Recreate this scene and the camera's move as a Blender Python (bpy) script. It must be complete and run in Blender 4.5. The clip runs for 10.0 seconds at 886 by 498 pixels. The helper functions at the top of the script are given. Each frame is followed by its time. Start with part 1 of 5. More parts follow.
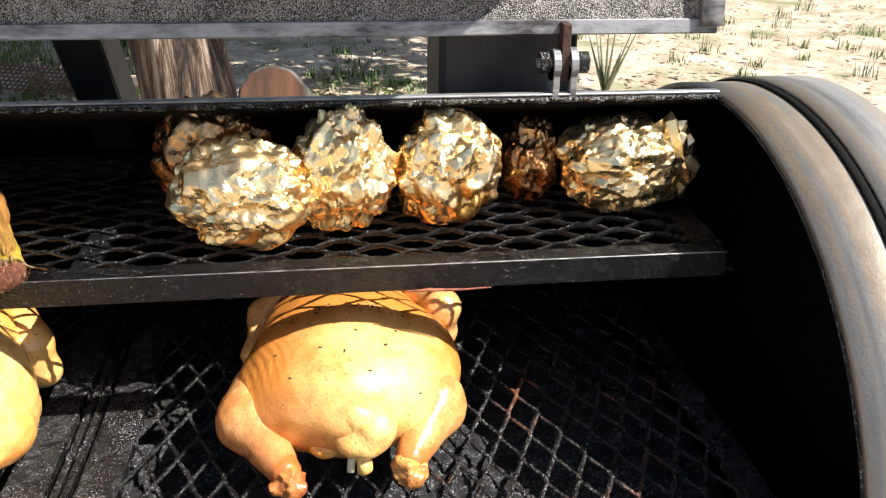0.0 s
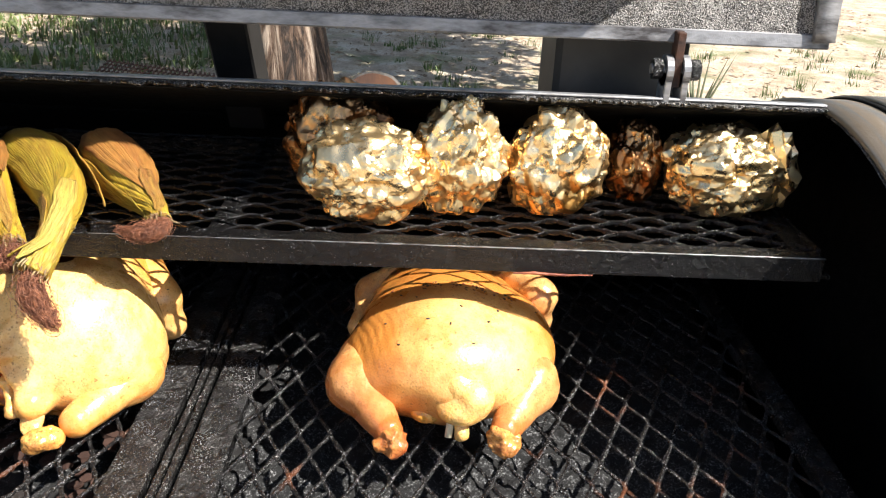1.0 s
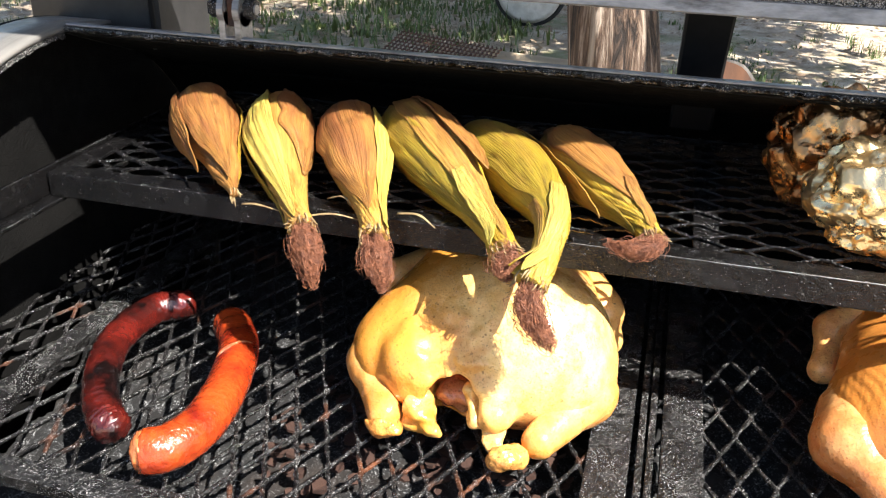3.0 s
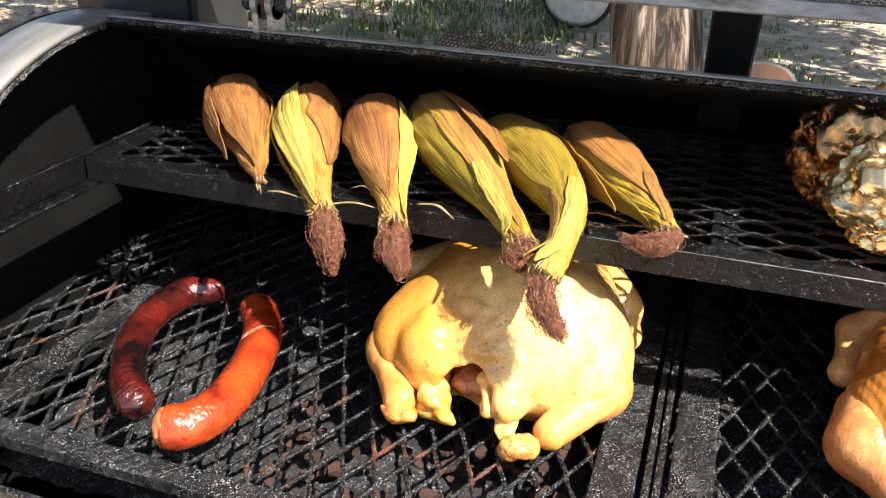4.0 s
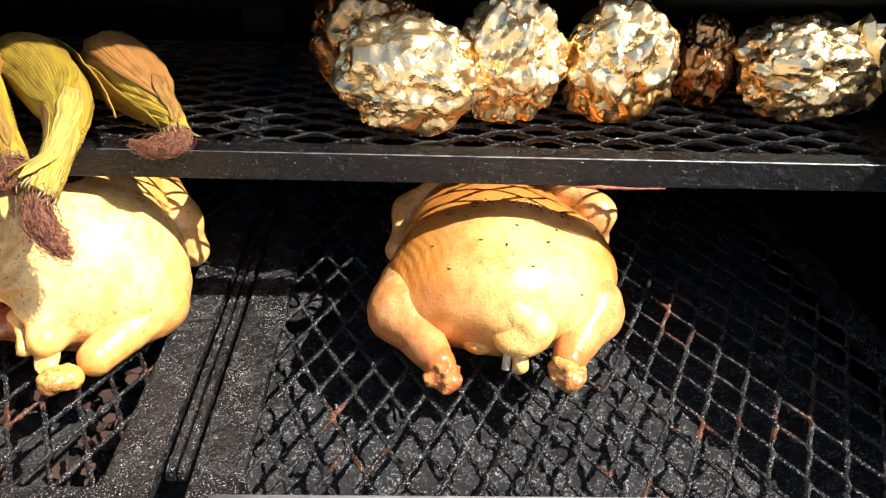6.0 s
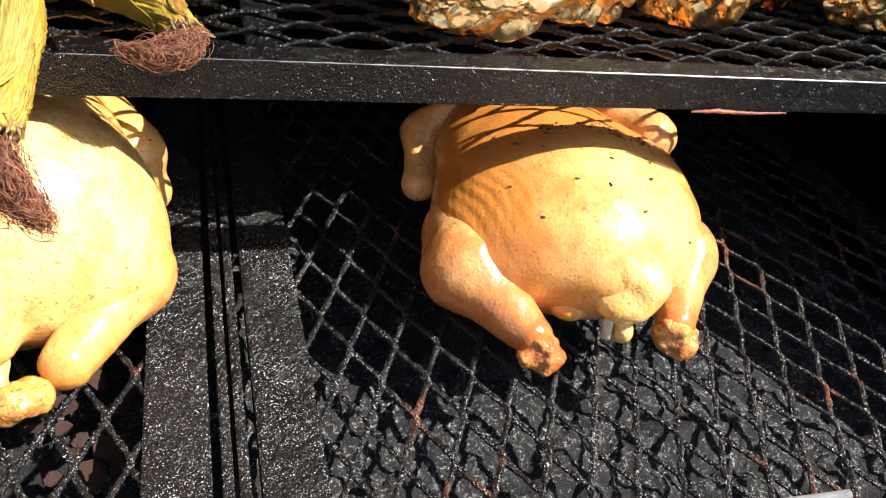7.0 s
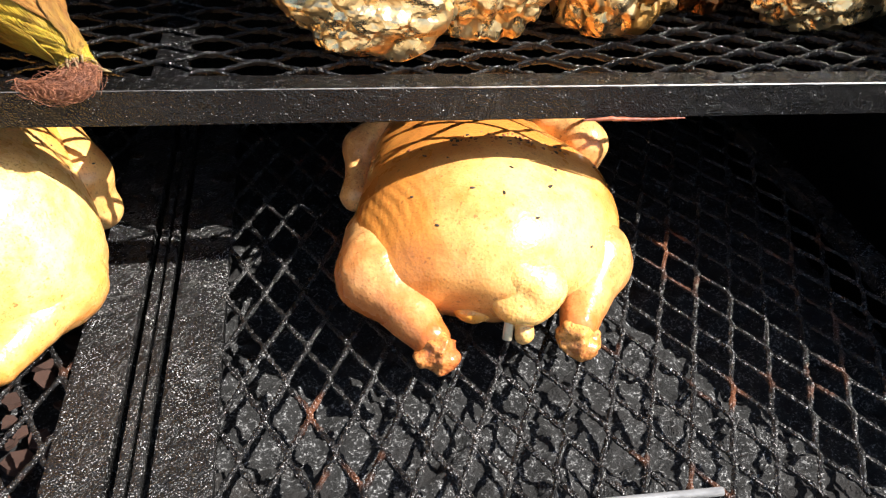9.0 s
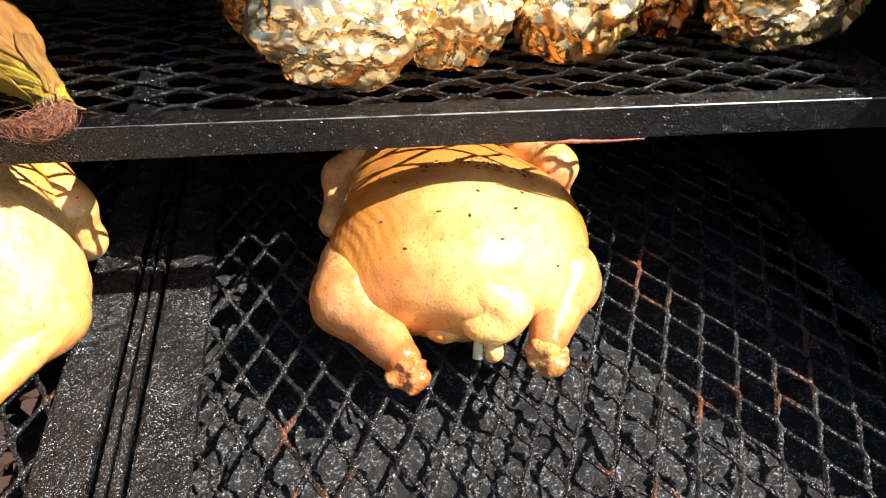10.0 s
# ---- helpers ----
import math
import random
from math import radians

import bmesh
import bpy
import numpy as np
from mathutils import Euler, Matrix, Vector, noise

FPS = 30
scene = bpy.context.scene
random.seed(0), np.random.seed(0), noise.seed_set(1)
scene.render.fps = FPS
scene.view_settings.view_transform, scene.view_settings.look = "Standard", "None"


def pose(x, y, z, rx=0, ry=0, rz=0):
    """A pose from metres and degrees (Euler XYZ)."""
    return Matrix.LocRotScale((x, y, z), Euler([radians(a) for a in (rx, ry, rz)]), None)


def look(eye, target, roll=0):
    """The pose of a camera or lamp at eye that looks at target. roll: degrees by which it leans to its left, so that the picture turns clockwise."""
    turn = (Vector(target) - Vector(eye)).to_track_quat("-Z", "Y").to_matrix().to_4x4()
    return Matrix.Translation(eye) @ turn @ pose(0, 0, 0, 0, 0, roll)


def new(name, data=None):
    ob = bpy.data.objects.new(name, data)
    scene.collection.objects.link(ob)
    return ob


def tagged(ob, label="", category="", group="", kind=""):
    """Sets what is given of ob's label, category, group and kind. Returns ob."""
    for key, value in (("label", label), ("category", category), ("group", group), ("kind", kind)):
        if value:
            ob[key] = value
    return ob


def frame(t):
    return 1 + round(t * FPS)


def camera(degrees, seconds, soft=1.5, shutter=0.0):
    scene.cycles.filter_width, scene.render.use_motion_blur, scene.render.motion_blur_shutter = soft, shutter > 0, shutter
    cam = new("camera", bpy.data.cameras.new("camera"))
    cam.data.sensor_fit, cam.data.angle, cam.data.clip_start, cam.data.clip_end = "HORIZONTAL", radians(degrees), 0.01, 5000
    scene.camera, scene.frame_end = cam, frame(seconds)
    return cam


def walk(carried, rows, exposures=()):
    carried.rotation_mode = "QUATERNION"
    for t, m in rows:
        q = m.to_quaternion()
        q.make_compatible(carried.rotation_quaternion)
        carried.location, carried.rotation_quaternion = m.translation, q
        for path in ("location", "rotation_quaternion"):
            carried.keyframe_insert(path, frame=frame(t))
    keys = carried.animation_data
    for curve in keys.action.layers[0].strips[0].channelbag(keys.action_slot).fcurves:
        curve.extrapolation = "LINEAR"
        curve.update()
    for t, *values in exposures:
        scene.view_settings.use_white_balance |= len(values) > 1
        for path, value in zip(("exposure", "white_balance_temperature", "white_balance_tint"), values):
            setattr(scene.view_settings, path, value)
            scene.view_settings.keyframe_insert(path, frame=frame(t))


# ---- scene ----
cam = camera(55.5, 10.0, soft=1.2)
# seconds, eye x y z, turn x y z
ROWS = [
    (0.0, -0.0224, 0.0291, 1.4462, 64.98, -0.81, -7.31),
    (0.5, -0.0081, -0.0438, 1.4364, 66.51, -2.33, -2.22),
    (1.0, -0.0686, -0.0389, 1.4301, 66.27, -2.73, -1.14),
    (1.5, -0.1756, 0.0145, 1.4415, 64.50, -1.69, 2.86),
    (2.0, -0.2716, 0.0405, 1.4436, 64.10, -1.38, 7.68),
    (2.5, -0.3318, 0.0393, 1.4372, 64.00, -1.24, 11.83),
    (2.7, -0.3509, 0.0443, 1.4298, 64.00, -1.31, 13.04),
    (3.8, -0.3509, 0.0278, 1.4172, 63.89, -1.31, 19.80),
    (4.0, -0.3200, 0.0318, 1.4182, 64.03, -1.42, 18.63),
    (4.5, -0.2231, 0.0393, 1.4094, 64.44, -1.98, 12.57),
    (5.0, -0.1386, 0.0384, 1.3939, 63.64, -2.00, 6.69),
    (5.5, -0.0913, 0.0247, 1.3819, 62.56, -2.05, 2.94),
    (5.7, -0.0859, 0.0235, 1.3847, 62.40, -1.65, 2.10),
    (6.8, -0.3152, 0.2434, 1.3131, 55.42, -7.45, -13.64),
    (7.0, -0.3411, 0.2728, 1.2977, 54.83, -8.44, -14.41),
    (7.5, -0.2775, 0.2558, 1.3142, 53.90, -3.50, -6.45),
    (8.0, -0.1775, 0.2038, 1.3141, 55.56, -2.85, -6.35),
    (8.5, -0.1621, 0.2059, 1.3236, 55.05, -3.12, -9.29),
    (9.0, -0.1916, 0.2068, 1.3389, 54.78, -3.62, -9.32),
    (9.5, -0.1845, 0.1965, 1.3481, 56.26, -2.89, -8.55),
    (10.0, -0.1561, 0.1805, 1.3488, 56.69, -1.89, -9.25),
]
EXPOSURES = [(0.0, 1.28), (1.0, 1.34), (1.5, 1.42), (2.5, 1.80), (4.0, 1.60), (5.5, 1.45), (7.5, 1.34), (9.0, 1.5), (10.0, 1.5)]
walk(cam, [(t, pose(x, y, z, rx, ry, rz)) for t, x, y, z, rx, ry, rz in ROWS], EXPOSURES)

# ---- light ----
SUN_TRAVEL = Vector((-0.73, 0.40, -1.0)).normalized()
world = bpy.data.worlds.new("sky")
world.use_nodes = True
scene.world = world
_sky = world.node_tree.nodes.new("ShaderNodeTexSky")
_sky.sky_type = 'NISHITA'
_sky.sun_disc = False
_sky.sun_elevation = math.asin(-SUN_TRAVEL.z)
_sky.sun_rotation = math.atan2(-SUN_TRAVEL.x, -SUN_TRAVEL.y)
world.node_tree.nodes["Background"].inputs["Strength"].default_value = 0.07
world.node_tree.links.new(_sky.outputs[0], world.node_tree.nodes["Background"].inputs[0])
_sl = bpy.data.lights.new("sun", 'SUN')
_sl.energy, _sl.angle, _sl.color = 5.0, radians(0.5), (1.0, 0.955, 0.89)
sun = new("sun", _sl)
sun.matrix_world = look((0, 0, 0), SUN_TRAVEL) @ Matrix.Translation((0, 0, 8))


# ---- materials ----
class Mat:
    """A node material under construction."""

    def __init__(self, name):
        self.m = bpy.data.materials.new(name)
        self.m.use_nodes = True
        self.t = self.m.node_tree
        self.b = self.t.nodes["Principled BSDF"]
        self.co = self.t.nodes.new("ShaderNodeTexCoord").outputs["Object"]

    def set(self, **kw):
        for k, v in kw.items():
            self.b.inputs[k.replace("_", " ")].default_value = v
        return self

    def node(self, kind, **kw):
        n = self.t.nodes.new(kind)
        for k, v in kw.items():
            n.inputs[k].default_value = v
        return n

    def noise(self, scale, detail=4.0, rough=0.55, stretch=None, dist=0.0):
        n = self.node("ShaderNodeTexNoise", Scale=scale, Detail=detail, Roughness=rough, Distortion=dist)
        src = self.co
        if stretch:
            mp = self.t.nodes.new("ShaderNodeMapping")
            mp.inputs["Scale"].default_value = stretch
            self.t.links.new(src, mp.inputs[0])
            src = mp.outputs[0]
        self.t.links.new(src, n.inputs["Vector"])
        return n.outputs["Fac"]

    def voronoi(self, scale, feature='F1'):
        n = self.node("ShaderNodeTexVoronoi", Scale=scale)
        n.feature = feature
        self.t.links.new(self.co, n.inputs["Vector"])
        return n.outputs["Distance"]

    def ramp(self, fac, *stops):
        n = self.t.nodes.new("ShaderNodeValToRGB")
        e = n.color_ramp.elements
        while len(e) < len(stops):
            e.new(0.5)
        for el, (p, c) in zip(e, stops):
            el.position = p
            el.color = (*c, 1) if len(c) == 3 else c
        self.t.links.new(fac, n.inputs[0])
        return n.outputs[0]

    def mix(self, fac, a, b):
        n = self.t.nodes.new("ShaderNodeMix")
        n.data_type = 'RGBA'
        for sock, v in ((n.inputs[0], fac), (n.inputs[6], a), (n.inputs[7], b)):
            if isinstance(v, bpy.types.NodeSocket):
                self.t.links.new(v, sock)
            elif isinstance(v, (int, float)):
                sock.default_value = v
            else:
                sock.default_value = (*v, 1)
        return n.outputs[2]

    def grey(self, fac, p0, p1, v0=0.0, v1=1.0):
        return self.ramp(fac, (p0, (v0,) * 3), (p1, (v1,) * 3))

    def link(self, sock, name):
        self.t.links.new(sock, self.b.inputs[name])
        return self

    def bump(self, sock, strength, dist=0.01, under=None):
        n = self.node("ShaderNodeBump", Strength=strength, Distance=dist)
        self.t.links.new(sock, n.inputs["Height"])
        if under:
            self.t.links.new(under, n.inputs["Normal"])
        self.t.links.new(n.outputs[0], self.b.inputs["Normal"])
        return n.outputs[0]


def soot_steel(name, base=0.012, fleck=0.16, amount=0.56, gloss=0.34, tint=(1, 0.95, 0.9), crust=0.5, rust=0.0, spec=0.5):
    """Steel under greasy black soot: tarry grains that glint, pale flecks painting sun glints and ash into the colour.
    """
    m = Mat(name)
    fine = m.noise(680, 1.5, 0.75)
    big = m.noise(9, 5, 0.6)
    patch = m.grey(m.noise(30, 4, 0.65), 0.35, 0.65, 0.0, 0.07)
    add = m.t.nodes.new("ShaderNodeMath")
    add.operation = 'ADD'
    m.t.links.new(fine, add.inputs[0])
    m.t.links.new(patch, add.inputs[1])
    amount += 0.03
    fl = m.grey(add.outputs[0], amount, amount + 0.045)
    dark = m.ramp(big, (0.3, tuple(base * c * 0.6 for c in tint)), (0.7, tuple(base * 1.7 * c for c in tint)))
    if rust:
        dark = m.mix(m.grey(m.noise(11, 3, 0.55), 0.60, 0.70, 0, rust), dark, (0.16, 0.055, 0.022))
    m.link(m.mix(fl, dark, tuple(fleck * c for c in tint)), "Base Color").set(Specular_IOR_Level=spec)
    m.link(m.grey(m.noise(45, 3), 0.35, 0.65, gloss - 0.06, gloss + 0.12), "Roughness")
    b = m.bump(m.voronoi(620), crust, 0.0022)
    m.bump(m.noise(140, 3), crust * 0.9, 0.004, b)
    return m.m


M_INSIDE = soot_steel("soot_black_interior", 0.004, 0.02, 0.70, 0.75, crust=0.5, spec=0.12)
M_GRATE = soot_steel("greasy_grate_steel", 0.006, 0.38, 0.640, 0.26, (1, 0.95, 0.95), crust=0.6, rust=0.7, spec=0.4)
M_FRAME = soot_steel("sooty_frame_steel", 0.006, 0.46, 0.642, 0.24, (1, 0.96, 0.96), 0.6, spec=0.35)
M_SHELF = soot_steel("tarry_shelf_steel", 0.003, 0.45, 0.720, 0.20, (1, 0.94, 0.97), 0.6, spec=0.35)
M_CRUST = soot_steel("dripped_soot_crust", 0.006, 0.45, 0.575, 0.28, crust=1.0)
M_LIDIN = soot_steel("crusted_lid_lining", 0.03, 0.4, 0.50, 0.4, crust=1.0)


def mat_barrel():
    m = Mat("weathered_barrel_paint")
    st = m.noise(34, 4, 0.6, (1.0, 0.06, 0.06))
    c = m.ramp(st, (0.3, (0.10, 0.097, 0.093)), (0.5, (0.19, 0.182, 0.17)), (0.60, (0.24, 0.19, 0.14)), (0.75, (0.30, 0.285, 0.26)))
    m.link(c, "Base Color").set(Metallic=0.25)
    m.link(m.grey(m.noise(40, 4), 0.3, 0.7, 0.32, 0.55), "Roughness")
    m.bump(m.noise(180, 4, 0.7), 0.25, 0.002)
    return m.m


def mat_steel_strip():
    m = Mat("scuffed_bare_strip")
    c = m.ramp(m.noise(24, 5, 0.7, (0.3, 1, 1)), (0.35, (0.12, 0.12, 0.125)), (0.5, (0.3, 0.3, 0.31)), (0.68, (0.05, 0.045, 0.045)))
    m.link(c, "Base Color").set(Metallic=0.5, Roughness=0.42)
    m.bump(m.noise(300, 3, 0.7), 0.3, 0.0015)
    return m.m


def mat_rust(name="flaky_rust", a=(0.07, 0.026, 0.013), b=(0.014, 0.009, 0.008)):
    m = Mat(name)
    m.link(m.ramp(m.noise(60, 6, 0.7), (0.35, b), (0.65, a)), "Base Color").set(Roughness=0.8)
    m.bump(m.noise(150, 4, 0.7), 0.5, 0.003)
    return m.m


def mat_ash():
    m = Mat("crumbly_grey_ash")
    n = m.noise(330, 3, 0.8)
    c = m.ramp(n, (0.40, (0.004, 0.004, 0.004)), (0.52, (0.016, 0.016, 0.017)), (0.58, (0.14, 0.14, 0.143)), (0.68, (0.50, 0.50, 0.505)))
    c = m.mix(m.grey(m.noise(85, 6, 0.75), 0.46, 0.54), c, (0.006, 0.006, 0.006))
    c = m.mix(m.grey(m.noise(16, 3, 0.6), 0.56, 0.64), c, (0.008, 0.007, 0.007))
    c = m.mix(m.grey(m.noise(7, 3), 0.58, 0.68, 0, 0.7), c, (0.035, 0.024, 0.018))
    m.link(c, "Base Color").set(Roughness=0.8)
    m.bump(n, 1.0, 0.006)
    return m.m


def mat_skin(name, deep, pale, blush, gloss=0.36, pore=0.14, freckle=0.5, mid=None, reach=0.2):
    """Smoked skin, palest round the point mid where it has one, browner away from it; on breasts this also paints in
    sunlight.
    """
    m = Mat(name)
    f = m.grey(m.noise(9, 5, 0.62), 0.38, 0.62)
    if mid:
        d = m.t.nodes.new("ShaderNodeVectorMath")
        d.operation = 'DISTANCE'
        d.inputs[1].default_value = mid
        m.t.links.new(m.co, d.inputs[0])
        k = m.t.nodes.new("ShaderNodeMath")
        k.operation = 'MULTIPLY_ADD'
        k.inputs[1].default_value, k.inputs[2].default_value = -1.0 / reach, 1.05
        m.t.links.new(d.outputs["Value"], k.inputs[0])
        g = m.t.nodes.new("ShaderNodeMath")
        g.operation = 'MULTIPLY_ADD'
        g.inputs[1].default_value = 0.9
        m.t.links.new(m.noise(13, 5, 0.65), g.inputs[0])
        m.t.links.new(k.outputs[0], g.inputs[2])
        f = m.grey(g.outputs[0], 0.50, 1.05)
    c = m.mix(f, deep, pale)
    c = m.mix(m.grey(m.noise(17, 5, 0.65), 0.50, 0.70, 0, 0.7), c, blush)
    c = m.mix(m.grey(m.noise(60, 5, 0.7), 0.44, 0.66, 0, 0.55), c, deep)
    c = m.mix(m.grey(m.noise(460, 2, 0.6), 0.58, 0.68, 0, freckle), c, tuple(v * 0.6 for v in blush))
    c = m.mix(m.grey(m.noise(210, 2, 0.5), 0.66, 0.71, 0, freckle), c, (0.13, 0.04, 0.012))
    m.link(c, "Base Color").set(Subsurface_Weight=0.07, Subsurface_Scale=0.005, Coat_Weight=0.3, Coat_Roughness=0.2)
    m.link(m.grey(m.noise(24, 4), 0.3, 0.7, gloss - 0.08, gloss + 0.12), "Roughness")
    m.b.inputs["Subsurface Radius"].default_value = (1.0, 0.5, 0.22)
    b = m.bump(m.voronoi(340), pore, 0.0014)
    m.bump(m.noise(90, 4, 0.6, (1, 0.45, 1)), pore * 0.9, 0.003, b)
    return m.m


# Breast mid lies sunward: sunlit paleness painted into the skin besides its browning.
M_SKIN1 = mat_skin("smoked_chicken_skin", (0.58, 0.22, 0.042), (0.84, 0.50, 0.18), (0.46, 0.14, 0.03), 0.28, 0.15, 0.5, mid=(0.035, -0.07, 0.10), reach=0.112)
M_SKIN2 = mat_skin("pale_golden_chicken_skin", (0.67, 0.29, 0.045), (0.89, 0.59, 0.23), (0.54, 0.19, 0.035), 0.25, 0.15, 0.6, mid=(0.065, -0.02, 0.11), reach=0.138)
M_LEG1 = mat_skin("orange_smoked_leg_skin", (0.44, 0.125, 0.028), (0.84, 0.50, 0.19), (0.40, 0.11, 0.025), 0.28, 0.15, 0.5, mid=(0.0, 0.06, 0.05), reach=0.215)
M_LEG2 = mat_skin("golden_leg_skin", (0.60, 0.22, 0.03), (0.88, 0.57, 0.22), (0.50, 0.15, 0.022), 0.25, 0.15, 0.5, mid=(0.0, 0.06, 0.05), reach=0.215)
M_KNUCKLE = mat_skin("browned_leg_end", (0.40, 0.10, 0.028), (0.74, 0.38, 0.10), (0.20, 0.035, 0.014), 0.26, 0.4, 0.7)
M_TAIL = mat_skin("yellow_fat_skin", (0.66, 0.29, 0.04), (0.88, 0.60, 0.22), (0.40, 0.11, 0.02), 0.22, 0.24, 0.5)
M_KNUCKLE2 = mat_skin("charred_golden_leg_end", (0.50, 0.15, 0.02), (0.82, 0.45, 0.12), (0.17, 0.035, 0.012), 0.22, 0.4, 0.7)
M_FLESH = mat_skin("torn_cavity_flesh", (0.36, 0.08, 0.03), (0.62, 0.32, 0.15), (0.20, 0.03, 0.02), 0.25, 0.4)


def plain(name, c, rough=0.6, c2=None, scale=40.0, bump=0.3, metal=0.0, stretch=None):
    m = Mat(name)
    c2 = c2 or tuple(v * 0.6 for v in c)
    n = m.noise(scale, 5, 0.65, stretch)
    m.link(m.ramp(n, (0.35, c2), (0.65, c)), "Base Color").set(Roughness=rough, Metallic=metal)
    if bump:
        m.bump(n, bump, 0.004)
    return m.m


M_BONE = plain("pale_bone", (0.75, 0.66, 0.45), 0.45)
M_HERB = plain("black_pepper_fleck", (0.03, 0.025, 0.02), 0.7)
M_STRAW = plain("dull_dry_straw", (0.34, 0.25, 0.12), 0.7, (0.14, 0.085, 0.04), 60)
M_SILK = plain("dry_brown_corn_silk", (0.33, 0.125, 0.06), 0.6, (0.10, 0.034, 0.02), 140)
M_BARREL = mat_barrel()
M_STRIP = mat_steel_strip()
M_RUST = mat_rust()
M_ASH = mat_ash()
M_RUSTMESH = mat_rust("rusty_mesh_steel", (0.15, 0.065, 0.035), (0.05, 0.024, 0.016))
M_BLACKPOST = plain("matt_black_paint", (0.012, 0.012, 0.013), 0.6, (0.007, 0.007, 0.008), 30, 0.1)
for _m in (M_BLACKPOST,):
    _m.node_tree.nodes["Principled BSDF"].inputs["Specular IOR Level"].default_value = 0.15
M_STACK = plain("sooty_dark_pipe", (0.035, 0.034, 0.034), 0.55, (0.014, 0.014, 0.015), 12, 0.2, 0.2)
M_EDGE_GLINT = plain("pale_edge_glint_steel", (0.42, 0.41, 0.40), 0.35, (0.10, 0.09, 0.09), 60, 0.2, 0.7)
M_CHAR = plain("burnt_red_crust", (0.34, 0.1, 0.045), 0.5, (0.1, 0.02, 0.012), 90, 0.6)


def mat_foil(name, stain, amount, shine=(0.92, 0.70, 0.39), tan=(0.78, 0.51, 0.22)):
    m = Mat(name)
    c = m.mix(m.grey(m.noise(12, 4, 0.6), amount, amount + 0.16), shine, stain)
    c = m.mix(m.grey(m.noise(30, 3), 0.48, 0.62, 0, 0.6), c, tan)
    m.link(c, "Base Color").set(Metallic=0.97)
    m.link(m.grey(m.noise(60, 3), 0.3, 0.7, 0.21, 0.36), "Roughness")
    m.bump(m.noise(260, 3, 0.55), 0.12, 0.0015)
    return m.m


M_FOIL = mat_foil("crumpled_foil", (0.82, 0.60, 0.34), 0.60)
M_FOIL_BROWN = mat_foil("dark_brown_foil", (0.20, 0.085, 0.035), 0.36, (0.58, 0.34, 0.15), (0.34, 0.15, 0.06))
M_FOIL_AMBER = mat_foil("amber_stained_foil", (0.74, 0.37, 0.09), 0.44, (0.92, 0.74, 0.45), (0.78, 0.46, 0.16))


def mat_husk(name, green, brown, amount):
    m = Mat(name)
    uv = m.t.nodes.new("ShaderNodeUVMap").outputs[0]

    def along(sx, sy, detail):
        mp = m.t.nodes.new("ShaderNodeMapping")
        mp.inputs["Scale"].default_value = (sx, sy, 1)
        m.t.links.new(uv, mp.inputs[0])
        add = m.t.nodes.new("ShaderNodeVectorMath")
        add.operation = 'ADD'
        rnd_ = m.t.nodes.new("ShaderNodeObjectInfo").outputs["Random"]
        sc = m.t.nodes.new("ShaderNodeVectorMath")
        sc.operation = 'SCALE'
        sc.inputs[0].default_value = (37, 11, 5)
        m.t.links.new(rnd_, sc.inputs["Scale"])
        m.t.links.new(mp.outputs[0], add.inputs[0])
        m.t.links.new(sc.outputs[0], add.inputs[1])
        n = m.node("ShaderNodeTexNoise", Scale=1.0, Detail=detail, Roughness=0.6)
        m.t.links.new(add.outputs[0], n.inputs["Vector"])
        return n.outputs["Fac"]
    fib, wide, vein = along(110, 3.5, 4), along(3.2, 2.2, 5), along(40, 2.5, 3)
    sep = m.t.nodes.new("ShaderNodeSeparateXYZ")
    m.t.links.new(uv, sep.inputs[0])
    sub = m.t.nodes.new("ShaderNodeMath")
    sub.operation = 'MULTIPLY_ADD'
    sub.inputs[1].default_value, sub.inputs[2].default_value = -0.42, 0.18
    m.t.links.new(sep.outputs[1], sub.inputs[0])
    tot = m.t.nodes.new("ShaderNodeMath")
    tot.operation = 'ADD'
    m.t.links.new(wide, tot.inputs[0])
    m.t.links.new(sub.outputs[0], tot.inputs[1])
    c = m.mix(m.grey(tot.outputs[0], amount - 0.06, amount + 0.24), green, brown)
    c = m.mix(m.grey(vein, 0.5, 0.66, 0, 0.35), c, tuple(v * 0.55 for v in brown))
    c = m.mix(m.grey(fib, 0.45, 0.65, 0, 0.4), c, tuple(v * 0.6 for v in green))
    c = m.mix(m.grey(along(4, 7, 6), 0.52, 0.70, 0, 0.6), c, tuple(v * 0.45 for v in brown))
    m.link(c, "Base Color").set(Roughness=0.46, Subsurface_Weight=0.05, Subsurface_Scale=0.004)
    b = m.bump(vein, 0.7, 0.004)
    m.bump(fib, 0.6, 0.002, b)
    return m.m


M_HUSK_Y = mat_husk("yellow_green_husk", (0.40, 0.265, 0.025), (0.27, 0.125, 0.03), 0.48)
M_HUSK_G = mat_husk("olive_yellow_husk", (0.31, 0.215, 0.02), (0.23, 0.115, 0.025), 0.48)
M_HUSK_B = mat_husk("toasted_brown_husk", (0.36, 0.165, 0.038), (0.19, 0.066, 0.022), 0.38)
M_HUSK_T = mat_husk("golden_tan_husk", (0.42, 0.235, 0.045), (0.25, 0.105, 0.028), 0.44)
M_HUSK_P = mat_husk("pale_husk_leaf", (0.58, 0.45, 0.09), (0.38, 0.24, 0.05), 0.55)


